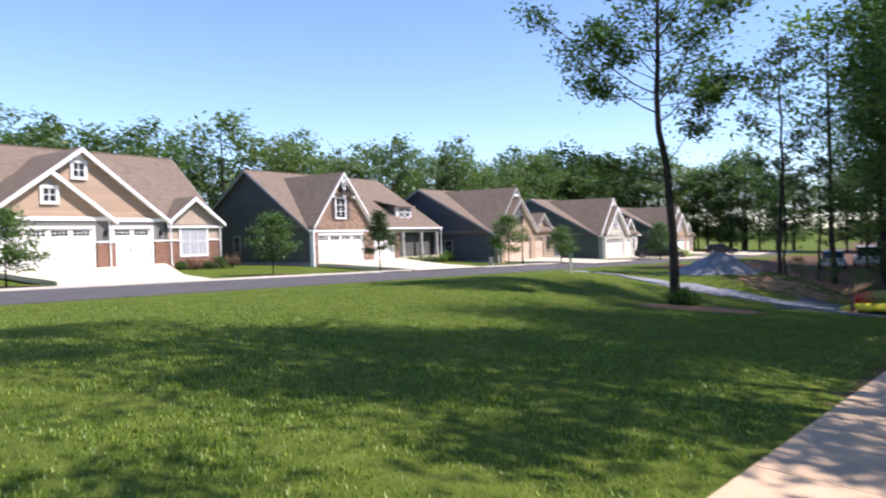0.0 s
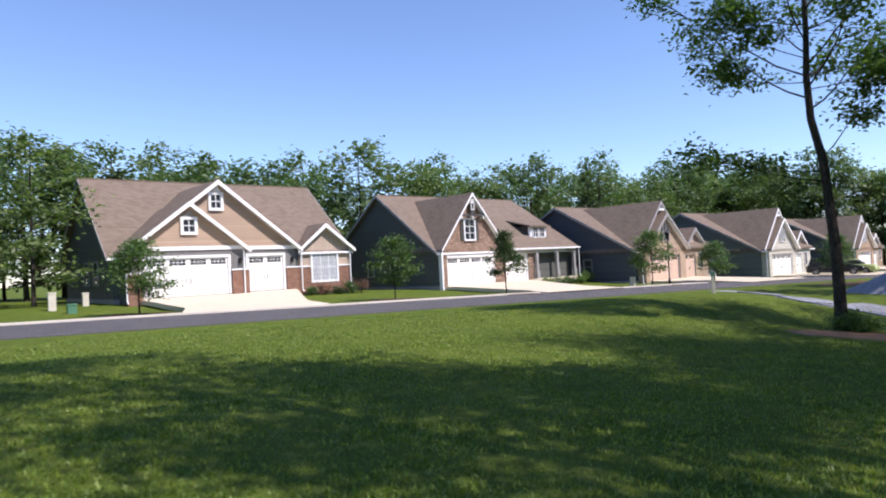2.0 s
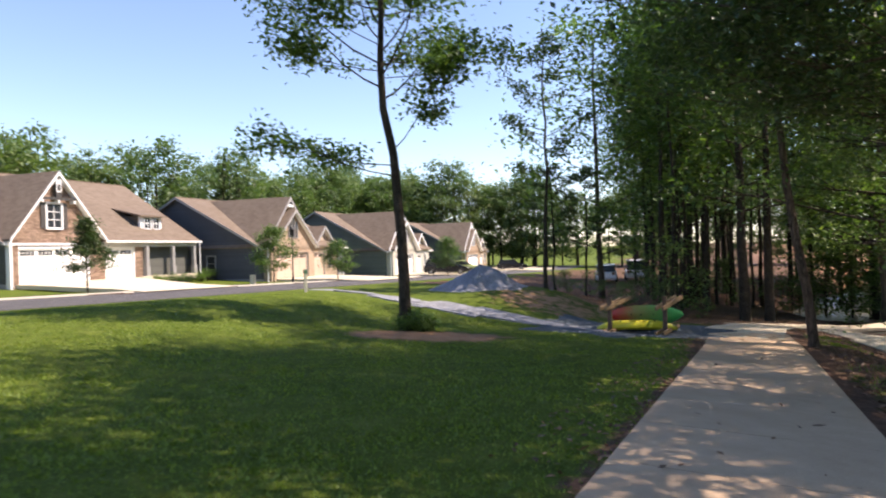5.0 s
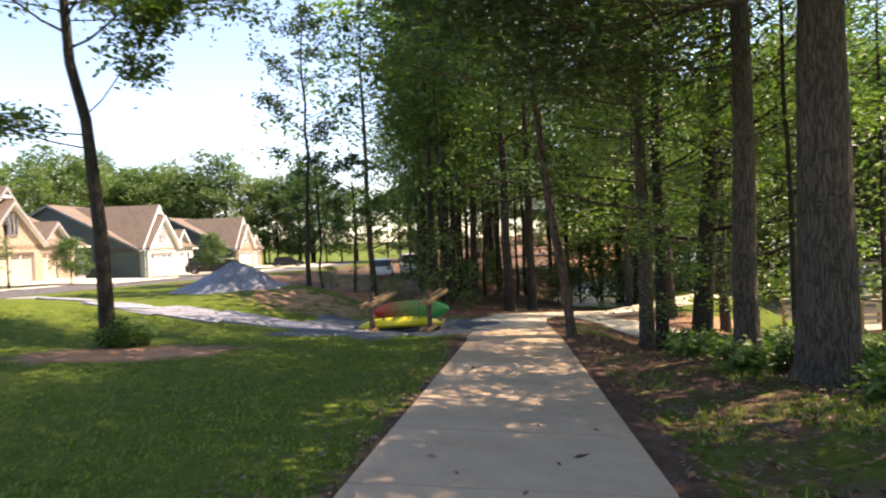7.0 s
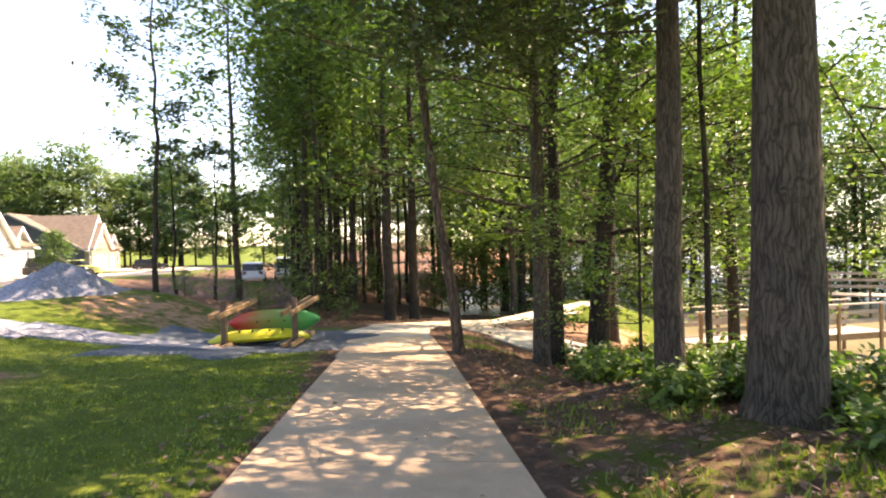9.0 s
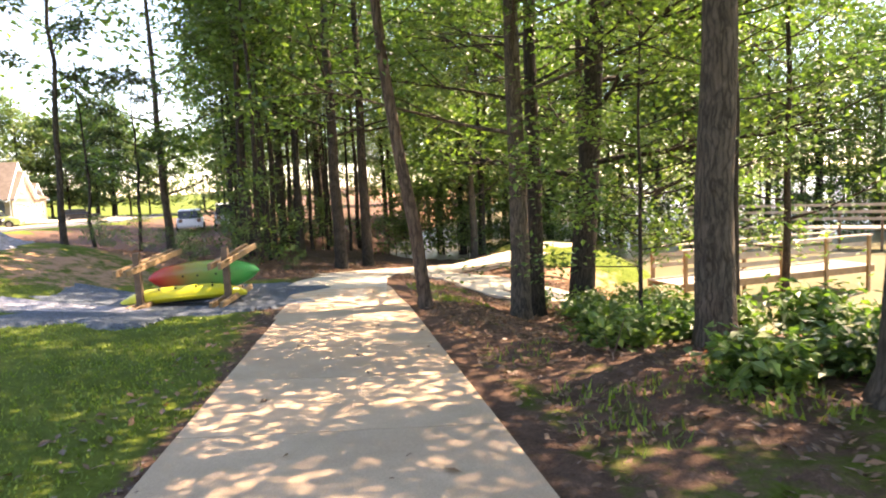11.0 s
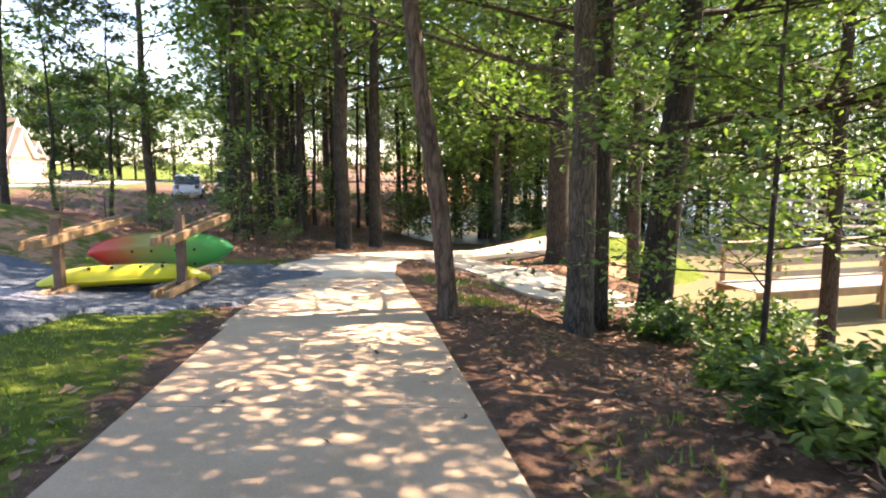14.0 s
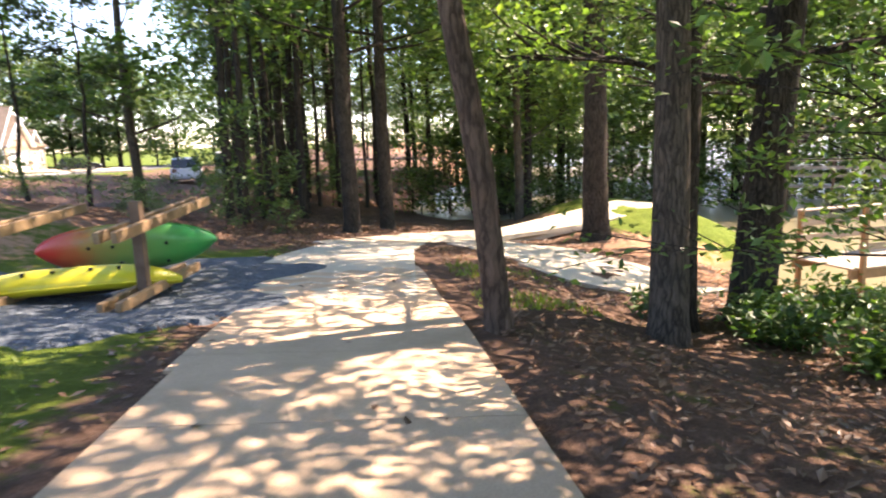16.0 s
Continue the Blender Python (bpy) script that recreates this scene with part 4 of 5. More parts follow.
def leaf_quads(rng, tips, count, size, blob, flat=0.45, narrow=0.55):
    """Many small leaves in clumps round the twig ends."""
    heavy = rng.gamma(0.5, 1.0, len(tips)) + 0.04
    pick = rng.choice(len(tips), count, p=heavy / heavy.sum())
    c = tips[pick] + rng.normal(0, 1, (count, 3)) * blob * np.array((1, 1, 0.6))
    nrm = rng.normal(0, 1, (count, 3)) * flat + np.array((0, 0, 1.0))
    nrm /= np.linalg.norm(nrm, axis=1)[:, None]
    t = np.cross(nrm, rng.normal(0, 1, (count, 3)))
    t /= np.linalg.norm(t, axis=1)[:, None] + 1e-9
    b = np.cross(nrm, t)
    s = size * rng.uniform(0.6, 1.35, (count, 1))
    v = np.stack([c - t * s * 0.5, c - b * s * narrow * 0.5 + nrm * s * 0.06, c + t * s * 0.5 - nrm * s * 0.12, c + b * s * narrow * 0.5 + nrm * s * 0.06], 1)
    return v.reshape(-1, 3), np.arange(count * 4).reshape(-1, 4)


def tree(name, label, at, seed, high, r0, first, spread, limbs, leaves, size, blob, leaf="leaf", bark="bark", group="", sides=9, thin=True, **grow):
    rng = np.random.default_rng(seed)
    paths, radii, tips = skeleton_of(rng, high, r0, first, spread, limbs, **grow)
    root = thing(name, label, "tree", pose(at[0], at[1], land_z(*at) - 0.02), group)
    v1, q1 = ring_tube(paths[:1], radii[:1], sides + 5)
    if not thin:
        keep = [0] + [i for i in range(1, len(paths)) if len(paths[i]) == 6]
        paths, radii = [paths[i] for i in keep], [radii[i] for i in keep]
    v2, q2 = ring_tube(paths[1:], radii[1:], 5 if thin else 4)
    raw("trunk", v1, q1, 4, MAT[bark], root, smooth_shade=True)
    tagged(raw("limb", v2, q2, 4, MAT[bark], root, smooth_shade=True), kind="stuff")
    v, q = leaf_quads(rng, tips, leaves, size, blob)
    raw("crown", v, q, 4, MAT[leaf], root)
    return root


def again(source, x, y, turn, size, tall=1.0):
    """Another tree of the same kind, turned and scaled."""
    m = Matrix.LocRotScale((x, y, land_z(x, y) - 0.02), Euler((0, 0, radians(turn))), (size, size, size * tall))
    return copy_thing(source, m)


# the lone tree on the lawn: a kinked stem, a drooping low limb, an open layered crown
tree("tree", "slender lone tree with dark kinked trunk on the lawn", (8.1, 23.3), 27, 13.5, 0.17, 0.46, 2.9, 24, 19000, 0.18, 0.3, "leaf", "bark_dark", bend=0.03, rise=0.65, twigs=8,
     bends=((2.0, -0.08, 0.0), (4.9, -0.25, 0.05), (6.2, -0.5, 0.1), (8.5, -0.45, 0.1), (13.5, -0.4, 0.1)),
     set_limbs=((4.3, 2.95, 3.6, 0.2), (4.6, 2.5, 2.4, 0.3), (5.0, -0.3, 1.7, 1.5), (7.2, 3.0, 2.9, 0.15), (7.4, -0.2, 3.0, 0.1), (7.0, -0.7, 2.6, 0.0), (7.9, 3.6, 2.9, 0.3)))

# trees by the path, on the lake side
WOOD = "trees of the wood by the path"
tree("tree", "stout grey-barked tree beside the footpath", (15.4, 11.8), 31, 17, 0.4, 0.38, 4.2, 22, 36000, 0.16, 0.7, "leaf_dark", "bark", WOOD, sides=14, rise=0.35, twigs=9, set_limbs=((5.4, 2.2, 4.6, 0.05), (5.8, 1.5, 4.8, 0.0), (6.2, 2.9, 4.6, 0.0), (6.6, 0.9, 4.4, 0.05), (6.4, 3.7, 4.6, 0.0), (6.0, 2.5, 5.0, 0.08), (6.9, 1.9, 5.2, 0.0), (7.2, 3.2, 4.8, 0.0)))
tree("tree", "straight grey-barked tree above the pond", (17.1, 13.95), 32, 18, 0.22, 0.34, 4.8, 18, 20000, 0.16, 0.6, "leaf_dark", "bark", WOOD, rise=0.35, twigs=8, set_limbs=((5.2, 2.3, 4.4, 0.05), (5.8, 1.6, 4.4, 0.0), (6.2, 3.0, 4.4, 0.0), (6.6, 2.6, 4.8, 0.0), (5.6, 1.0, 3.6, 0.05)))
tree("tree", "leaning dark pine trunk at the path edge", (19.1, 20.25), 33, 17, 0.135, 0.36, 4.8, 22, 22000, 0.17, 0.65, "leaf", "bark_pine", WOOD, lean=(-0.075, 0.085), rise=0.2, twigs=9)
tree("tree", "mottled grey tree with leafy low branches", (21.25, 19.5), 34, 18, 0.22, 0.16, 4.6, 22, 9000, 0.16, 0.45, "leaf", "bark", WOOD, lean=(0.0, 0.02), rise=0.2, twigs=9)
tree("tree", "dark stem close beside a mottled trunk", (22.4, 19.85), 35, 17, 0.2, 0.22, 4.2, 18, 6500, 0.17, 0.45, "leaf", "bark_dark", WOOD, rise=0.3, twigs=8)
tree("tree", "thick dark leaning trunk on the bank of the pond", (23.6, 19.4), 36, 17, 0.31, 0.12, 4.6, 22, 9000, 0.16, 0.42, "leaf_bright", "bark_dark", WOOD, lean=(0.04, -0.06), rise=0.15, twigs=9)
tree("tree", "thin young tree above the pond bank", (20.2, 14.7), 37, 13, 0.065, 0.25, 2.2, 16, 1800, 0.14, 0.3, "leaf_bright", "bark_dark", WOOD, twigs=6)
tree("tree", "thin dark tree above the pond bank", (28.4, 17.6), 38, 16, 0.2, 0.22, 3.0, 16, 2200, 0.14, 0.35, "leaf", "bark_dark", WOOD, lean=(0.03, -0.02), twigs=6)
tree("tree", "dark leaning tree over the pond", (22.6, 12.2), 39, 15, 0.13, 0.2, 3.8, 16, 5000, 0.16, 0.45, "leaf", "bark_dark", WOOD, lean=(0.05, -0.05), twigs=6)
tree("sapling", "young broad-leaved tree with bright sunlit leaves", (21.5, 16.9), 47, 7.5, 0.04, 0.12, 2.6, 22, 6500, 0.13, 0.2, "leaf_bright", "bark_dark", WOOD, rise=0.1, twigs=8)
tree("tree", "leafy bright tree at the water edge", (26.6, 15.6), 46, 12, 0.1, 0.12, 3.6, 16, 6500, 0.17, 0.45, "leaf_bright", "bark_dark", WOOD, twigs=6)
tree("tree", "tall dark-trunked tree by the switchback", (30.8, 26.0), 40, 20, 0.38, 0.35, 5.2, 20, 15000, 0.22, 0.75, "leaf", "bark_dark", WOOD, rise=0.5, twigs=7)
tree("tree", "leafy tree on the dam beside the switchback", (31.6, 23.7), 55, 17, 0.22, 0.3, 4.6, 20, 13000, 0.2, 0.6, "leaf", "bark_dark", WOOD, rise=0.3, twigs=7)
big_a = tree("tree", "tall dark woodland tree behind the path", (26.9, 32.2), 41, 20, 0.26, 0.24, 4.6, 24, 4700, 0.35, 0.8, "leaf", "bark_dark", WOOD, sides=6, thin=False, rise=0.32, twigs=9)
big_b = tree("tree", "tall dark woodland tree with leafy crown", (28.7, 32.6), 42, 19, 0.24, 0.28, 4.4, 22, 4700, 0.35, 0.8, "leaf", "bark_dark", WOOD, sides=6, thin=False, rise=0.32, twigs=9)
big_c = tree("tree", "tall bright-leaved woodland tree", (24.4, 41.5), 43, 17, 0.2, 0.14, 4.0, 24, 4700, 0.35, 0.75, "leaf_bright", "bark", WOOD, sides=6, thin=False, rise=0.3, twigs=9)
slim = tree("tree", "slim crooked young woodland tree", (17.4, 34.3), 44, 12.5, 0.11, 0.38, 1.7, 16, 2600, 0.2, 0.24, "leaf_dark", "bark_dark", WOOD, sides=4, bend=0.13, rise=0.4, twigs=4)
pole = tree("tree", "bare straight dark stem inside the wood", (25.2, 35.4), 48, 16, 0.13, 0.55, 2.4, 12, 1300, 0.3, 0.45, "leaf", "bark_dark", WOOD, sides=4, thin=False, bend=0.05, rise=0.4, twigs=5)
under = tree("sapling", "low leafy woodland sapling", (24.6, 34.5), 45, 3.6, 0.03, 0.1, 1.5, 14, 900, 0.2, 0.3, "leaf", "bark_dark", WOOD, sides=3, thin=False, bend=0.06, twigs=4)

rng = random.Random(8)
# the wood: past the path end, and round to the far side of the pond
for x, y in ((20.0, 38.6), (21.4, 37.9)):
    again(slim, x, y, rng.uniform(0, 360), 0.7, 0.85)
spots = [(26.9, 32.2), (28.7, 32.6), (24.4, 41.5)]


def free(x, y, gap):
    return all((x - a) ** 2 + (y - b) ** 2 > gap * gap for a, b in spots)


def in_wood(x, y):
    a, r = path_xy(x, y)
    q, k = -(x - 18) * 0.5 + (y - 28.6) * 0.866, (x - 18) * 0.866 + (y - 28.6) * 0.5
    open_side = y > 20 and min((x - 12.8) / (y - 14.8), (x - 7.9) / (y - 9.3)) > 0.56
    return (r > 8 and a > 39) or (a > 31 and 6 < r < 0.26 * (a + 2)) or (open_side and q > 2.2 and k > 6.5 and r < 8 and not (x < 29.5 and y < 37))


for tries in range(2600):
    if len(spots) > 74:
        break
    p = PATH_AT + PATH_U * rng.uniform(19, 62) + PATH_N * rng.uniform(-16, 46)
    a, r = path_xy(*p)
    if in_wood(*p) and free(p[0], p[1], 2.3):
        spots.append((p[0], p[1]))
        again(rng.choice((big_a, big_b, big_c, big_b, slim, pole)), p[0], p[1], rng.uniform(0, 360), rng.uniform(0.7, 1.0), rng.uniform(0.9, 1.15))
# bare stems close together behind the end of the path
for tries in range(400):
    if len(spots) > 106:
        break
    p = PATH_AT + PATH_U * rng.uniform(21, 40) + PATH_N * rng.uniform(-9, 7)
    k = (p[0] - 18) * 0.866 + (p[1] - 28.6) * 0.5
    if in_wood(*p) and k > 7.5 and free(p[0], p[1], 1.1):
        spots.append((p[0], p[1]))
        again(pole, p[0], p[1], rng.uniform(0, 360), rng.uniform(0.7, 1.15), rng.uniform(0.9, 1.15))
# the edge of the wood along the far shore
for i in range(13):
    p = PATH_AT + PATH_U * (37.5 + rng.uniform(-1, 2)) + PATH_N * (7 + i * 3.0 + rng.uniform(-1, 1))
    again(rng.choice((big_a, big_b, big_c)), p[0], p[1], rng.uniform(0, 360), rng.uniform(0.75, 1.0))
for i in range(56):
    p = PATH_AT + PATH_U * (36.3 + rng.uniform(-0.6, 1.8)) + PATH_N * (2 + i * 0.75 + rng.uniform(-0.5, 0.5))
    again(under, p[0], p[1], rng.uniform(0, 360), rng.uniform(0.7, 1.5))
for i in range(12):
    p = PATH_AT + PATH_U * (34 - 5 * i) + PATH_N * (43 + rng.uniform(-2, 2))
    again(rng.choice((big_a, big_b, big_c)), p[0], p[1], rng.uniform(0, 360), rng.uniform(0.85, 1.05))
for i in range(40):
    x, y = rng.uniform(23, 46), rng.uniform(31.5, 47)
    if in_wood(x, y):
        again(under, x, y, rng.uniform(0, 360), rng.uniform(0.4, 1.0))
for x, y in ((18.6, 34.6), (20.2, 35.2), (21.6, 34.4), (22.8, 35.6), (19.4, 36.4), (23.6, 33.8), (21.0, 33.2), (24.8, 32.6), (22.2, 37.4)):
    again(under, x, y, rng.uniform(0, 360), rng.uniform(0.25, 0.42))
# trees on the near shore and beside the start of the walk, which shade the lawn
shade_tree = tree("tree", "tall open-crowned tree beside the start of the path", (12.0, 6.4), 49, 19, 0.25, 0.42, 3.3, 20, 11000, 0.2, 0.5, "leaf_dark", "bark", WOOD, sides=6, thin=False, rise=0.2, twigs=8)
for x, y, turn, size, tall in ((7.6, 6.1, 40, 0.85, 1.3), (14.3, 8.1, 160, 0.95, 1.0), (19.8, 6.6, 300, 0.9, 1.0), (20.6, 9.0, 210, 0.95, 0.9), (5.2, -1.6, 120, 0.9, 1.0), (15.5, -5.0, 10, 1.0, 1.0), (11.0, -10.5, 70, 1.0, 1.0), (2.6, -3.6, 250, 0.9, 1.0)):
    again(shade_tree, x, y, turn, size, tall)

# the belt of trees behind the houses
BELT = "trees behind the houses"
far_a = tree("tree", "tall dark green tree behind the houses", (-42, 62), 51, 15, 0.2, 0.1, 3.8, 24, 2200, 0.56, 0.6, "leaf_far", "bark_dark", BELT, sides=3, thin=False, rise=0.35, twigs=7)
far_b = tree("tree", "broad green tree behind the houses", (-30, 70), 52, 14, 0.2, 0.1, 4.4, 24, 2200, 0.56, 0.65, "leaf_far", "bark_dark", BELT, sides=3, thin=False, rise=0.35, twigs=7)
far_p = tree("tree", "dark conical pine behind the houses", (-45, 52), 53, 13.5, 0.2, 0.06, 2.8, 28, 1500, 0.6, 0.35, "needle", "bark_dark", BELT, sides=3, thin=False, shape="cone", rise=0.1, twigs=3)
for row, (back, step) in enumerate(((-31, 3.1), (-38, 3.7))):
    s = -58 + row * 2
    while s < 150:
        p = on_road(s + rng.uniform(-1.2, 1.2), back + rng.uniform(-2.5, 2.5) - max(0, s - 60) * 0.12)
        tall = 0.74 + 0.0048 * max(0, s + 5)
        again(rng.choice((far_a, far_b, far_b, far_a, far_b, far_a, far_p)), p[0], p[1], rng.uniform(0, 360), rng.uniform(0.8, 1.05), rng.uniform(0.88, 1.1) * tall)
        s += step * rng.uniform(0.8, 1.2)
for s, n in ((-2, -14), (-6, -17), (-9, -12), (-13, -16), (-17, -11), (-4, -21), (-11, -21), (-20, -18), (-26, -12), (-32, -14), (-7, -25), (-15, -24), (-22, -14), (-12, -19)):
    p = on_road(s, n)
    again(rng.choice((far_a, far_p, far_b)), p[0], p[1], rng.uniform(0, 360), rng.uniform(0.5, 0.68))
# trees behind the last houses
for i in range(22):
    p = (20 + i * 1.5 + rng.uniform(-1.5, 1.5), 132 - i * 0.9 + rng.uniform(-4, 4))
    again(rng.choice((far_a, far_b, far_b)), p[0], p[1], rng.uniform(0, 360), rng.uniform(0.95, 1.25), rng.uniform(0.9, 1.1))
# trees closing the far end of the road
for i in range(34):
    p = (46 + i * 1.5 + rng.uniform(-2, 2), 122 - i * 1.9 + rng.uniform(-4, 4))
    again(rng.choice((far_a, far_b)), p[0], p[1], rng.uniform(0, 360), rng.uniform(0.75, 1.0))


# ---- kayak rack ----
RACK = place(16.0, 26.0, land_z(16.0, 26.0), -27)


def rack():
    """Two posts on sleepers, each with two sloping arms."""
    r = thing("kayak_rack", "timber kayak rack of posts, sleepers and sloping arms", "rack", RACK)
    c = Matrix.Rotation(radians(71), 4, "Z")
    for x in (0.0, 1.85):
        at = Matrix.Translation((x, 0, 0))
        bm = bevelled(box(bmesh.new(), -0.07, 0.07, -0.07, 0.07, 0.0, 1.26), 0.008, 1)
        bm.transform(at @ c)
        part("post", bm, MAT["timber_dark"], r)
        for side in (-0.11, 0.11):
            bm = bevelled(box(bmesh.new(), -1.0, 1.7, side - 0.04, side + 0.04, 0.0, 0.13), 0.008, 1)
            bm.transform(at @ c)
            part("sleeper", bm, MAT["timber"], r)
            bm = bevelled(box(bmesh.new(), -0.9, 2.45, side - 0.04, side + 0.04, -0.07, 0.07), 0.008, 1)
            bm.transform(at @ Matrix.Translation((0, 0, 0.94)) @ c @ Matrix.Rotation(radians(-2.5), 4, "Y"))
            part("arm", bm, MAT["timber"], r)
    return r


rack()


def kayak(name, label, mat, at, length=2.75, wide=0.74, deep=0.36):
    """A moulded sit-on hull: pointed ends, keel, gunwale seam, scupper holes."""
    root = thing(name, label, "kayak", at)
    n, sides = 22, 20
    verts, quads = [], []
    for i in range(n + 1):
        t = i / n * 2 - 1
        w = wide / 2 * max(0.02, (1 - abs(t) ** 2.6)) ** 0.72
        d = deep * max(0.12, (1 - abs(t) ** 4)) ** 0.6
        rocker = 0.1 * abs(t) ** 3
        for k in range(sides):
            a = 2 * math.pi * k / sides
            y, z = math.cos(a), math.sin(a)
            ridge = 0.02 * math.cos(6 * a)
            z = z * (0.62 if z < 0 else 0.38)
            verts.append((t * length / 2, (y + ridge * y) * w, (z + ridge * abs(z)) * d + rocker))
    for i in range(n):
        for k in range(sides):
            a, b = i * sides + k, i * sides + (k + 1) % sides
            quads.append((a, a + sides, b + sides, b))
    raw("hull", verts, quads, 4, MAT[mat], root, smooth_shade=True)
    seam = []
    for sgn in (-1, 1):
        seam.append([(t * length / 2, sgn * (wide / 2 * max(0.02, (1 - abs(t) ** 2.6)) ** 0.72 + 0.008), 0.1 * abs(t) ** 3) for t in np.linspace(-0.99, 0.99, 20)])
    v, q = ring_tube(seam, [[0.014] * 20] * 2, 6)
    raw("gunwale", v, q, 4, MAT[mat], root)
    for x in (-0.55, -0.2, 0.25, 0.6):
        for y in (-0.17, 0.17):
            bm = bmesh.new()
            bmesh.ops.create_cone(bm, cap_ends=True, segments=10, radius1=0.028, radius2=0.022, depth=0.05, matrix=Matrix.Translation((x, y, -0.62 * deep * 0.87)))
            part("scupper_hole", bm, MAT["black"], root)
    bm = bmesh.new()
    bmesh.ops.create_uvsphere(bm, u_segments=16, v_segments=8, radius=1.0)
    bm.transform(Matrix.Translation((0.1, 0, deep * 0.37)) @ Matrix.Diagonal((0.55, 0.24, 0.06, 1)))
    part("seat_well", bm, MAT["black"], root)
    for x in (-1.2, 1.2):
        v, q = ring_tube([[(x, -0.05, deep * 0.3 + 0.08), (x, 0, deep * 0.3 + 0.14), (x, 0.05, deep * 0.3 + 0.08)]], [[0.012] * 3], 6)
        raw("carry_handle", v, q, 4, MAT["black"], root)
    return root


gz = land_z(17.6, 26.6)
kayak("kayak", "red, yellow and green mottled plastic kayak on its side", "kayak", Matrix.Translation((18.4, 27.5, gz + 0.46)) @ Matrix.Rotation(radians(-28), 4, "Z") @ Matrix.Rotation(radians(-68), 4, "X"), 2.75, 0.86, 0.42)
kayak("kayak", "bright yellow plastic kayak upside down on the sleepers", "yellow", Matrix.Translation((17.05, 26.0, gz + 0.3)) @ Matrix.Rotation(radians(-28), 4, "Z") @ Matrix.Rotation(radians(180), 4, "X"), 2.75, 0.66, 0.34)

# ---- gravel under the rack, gravel track and heap ----
def patch(name, outline, lift, mat, label, category, cx, cy, step=0.25):
    """A low sheet of loose material with an uneven edge on the land."""
    prng = np.random.default_rng(12)
    ang = np.linspace(0, 2 * np.pi, 97)[:-1]
    poly = np.array(curve(outline + outline[:1], 8))
    pa = np.arctan2(poly[:, 1] - cy, poly[:, 0] - cx)
    pr = np.hypot(poly[:, 0] - cx, poly[:, 1] - cy)
    order = np.argsort(pa)
    rim = np.interp(ang, pa[order], pr[order], period=2 * np.pi) * (1 + prng.normal(0, 0.02, 96))
    verts, quads = [(cx, cy, land_z(cx, cy) + lift)], []
    rings = 10
    for i in range(1, rings + 1):
        for a, rr in zip(ang, rim):
            x, y = cx + math.cos(a) * rr * i / rings, cy + math.sin(a) * rr * i / rings
            verts.append((x, y, land_z(x, y) + (lift if i < rings else -0.05) + prng.normal(0, 0.006)))
    for i in range(rings - 1):
        for k in range(96):
            a, b = 1 + i * 96 + k, 1 + i * 96 + (k + 1) % 96
            quads.append((a, a + 96, b + 96, b))
    for k in range(0, 96, 2):
        quads.append((0, 1 + k, 1 + k + 1, 1 + (k + 2) % 96))
    ob = raw(name, verts, quads, 4, mat, smooth_shade=True)
    return tagged(ob, label, category, kind="stuff")


patch("gravel_pad", [(13.6, 23.6), (15.2, 22.9), (17.2, 22.5), (18.9, 24.6), (20.6, 26.6), (20.3, 28.2), (17.5, 28.6), (14.8, 28.0), (13.3, 26.2)], 0.05, MAT["gravel"], "blue-grey crushed gravel under the kayak rack", "gravel", 17.0, 25.6)
ribbon("gravel_track", curve([(14.6, 26.2), (13.4, 27.2), (12.2, 28.6), (10.9, 29.6), (9.4, 31.0), (8.0, 33.2), (6.9, 35.6)], 6), 1.3, 0.1, 0.045, MAT["stone_pile"], "grey gravel track across the lawn", "track", kind="stuff")

ribbon("dam_track", curve([(27.6, 28.4), (30.0, 28.6), (33.0, 28.0), (36.0, 27.3), (40.0, 26.6)], 6), 2.2, 0.12, 0.06, MAT["pale"], "pale gravel track along the grassy dam", "track", kind="structure")


def heap():
    """A dumped heap of crushed stone with loose pieces at its foot."""
    prng = np.random.default_rng(5)
    cx, cy = 14.2, 34.6
    verts, quads = [], []
    rings, seg = 14, 48
    for i in range(rings + 1):
        t = i / rings
        for k in range(seg):
            a = 2 * math.pi * k / seg
            rr = t * (1.95 + 0.3 * math.sin(2 * a + 1) + 0.2 * math.sin(5 * a))
            x, y = cx + math.cos(a) * rr * 1.15, cy + math.sin(a) * rr
            peak = 1.1 * (1 - t) ** 1.15 + 0.45 * math.exp(-((x - cx - 1.0) ** 2 + (y - cy + 0.4) ** 2) / 0.5) * (1 - t)
            verts.append((x, y, land_z(x, y) + peak - 0.06 * t + prng.normal(0, 0.025)))
    for i in range(rings):
        for k in range(seg):
            a, b = i * seg + k, i * seg + (k + 1) % seg
            quads.append((a, a + seg, b + seg, b))
    ob = raw("stone_heap", verts, quads, 4, MAT["stone_pile"], smooth_shade=True)
    return tagged(ob, "heap of grey crushed stone on the grass", "stone heap", kind="stuff")


heap()


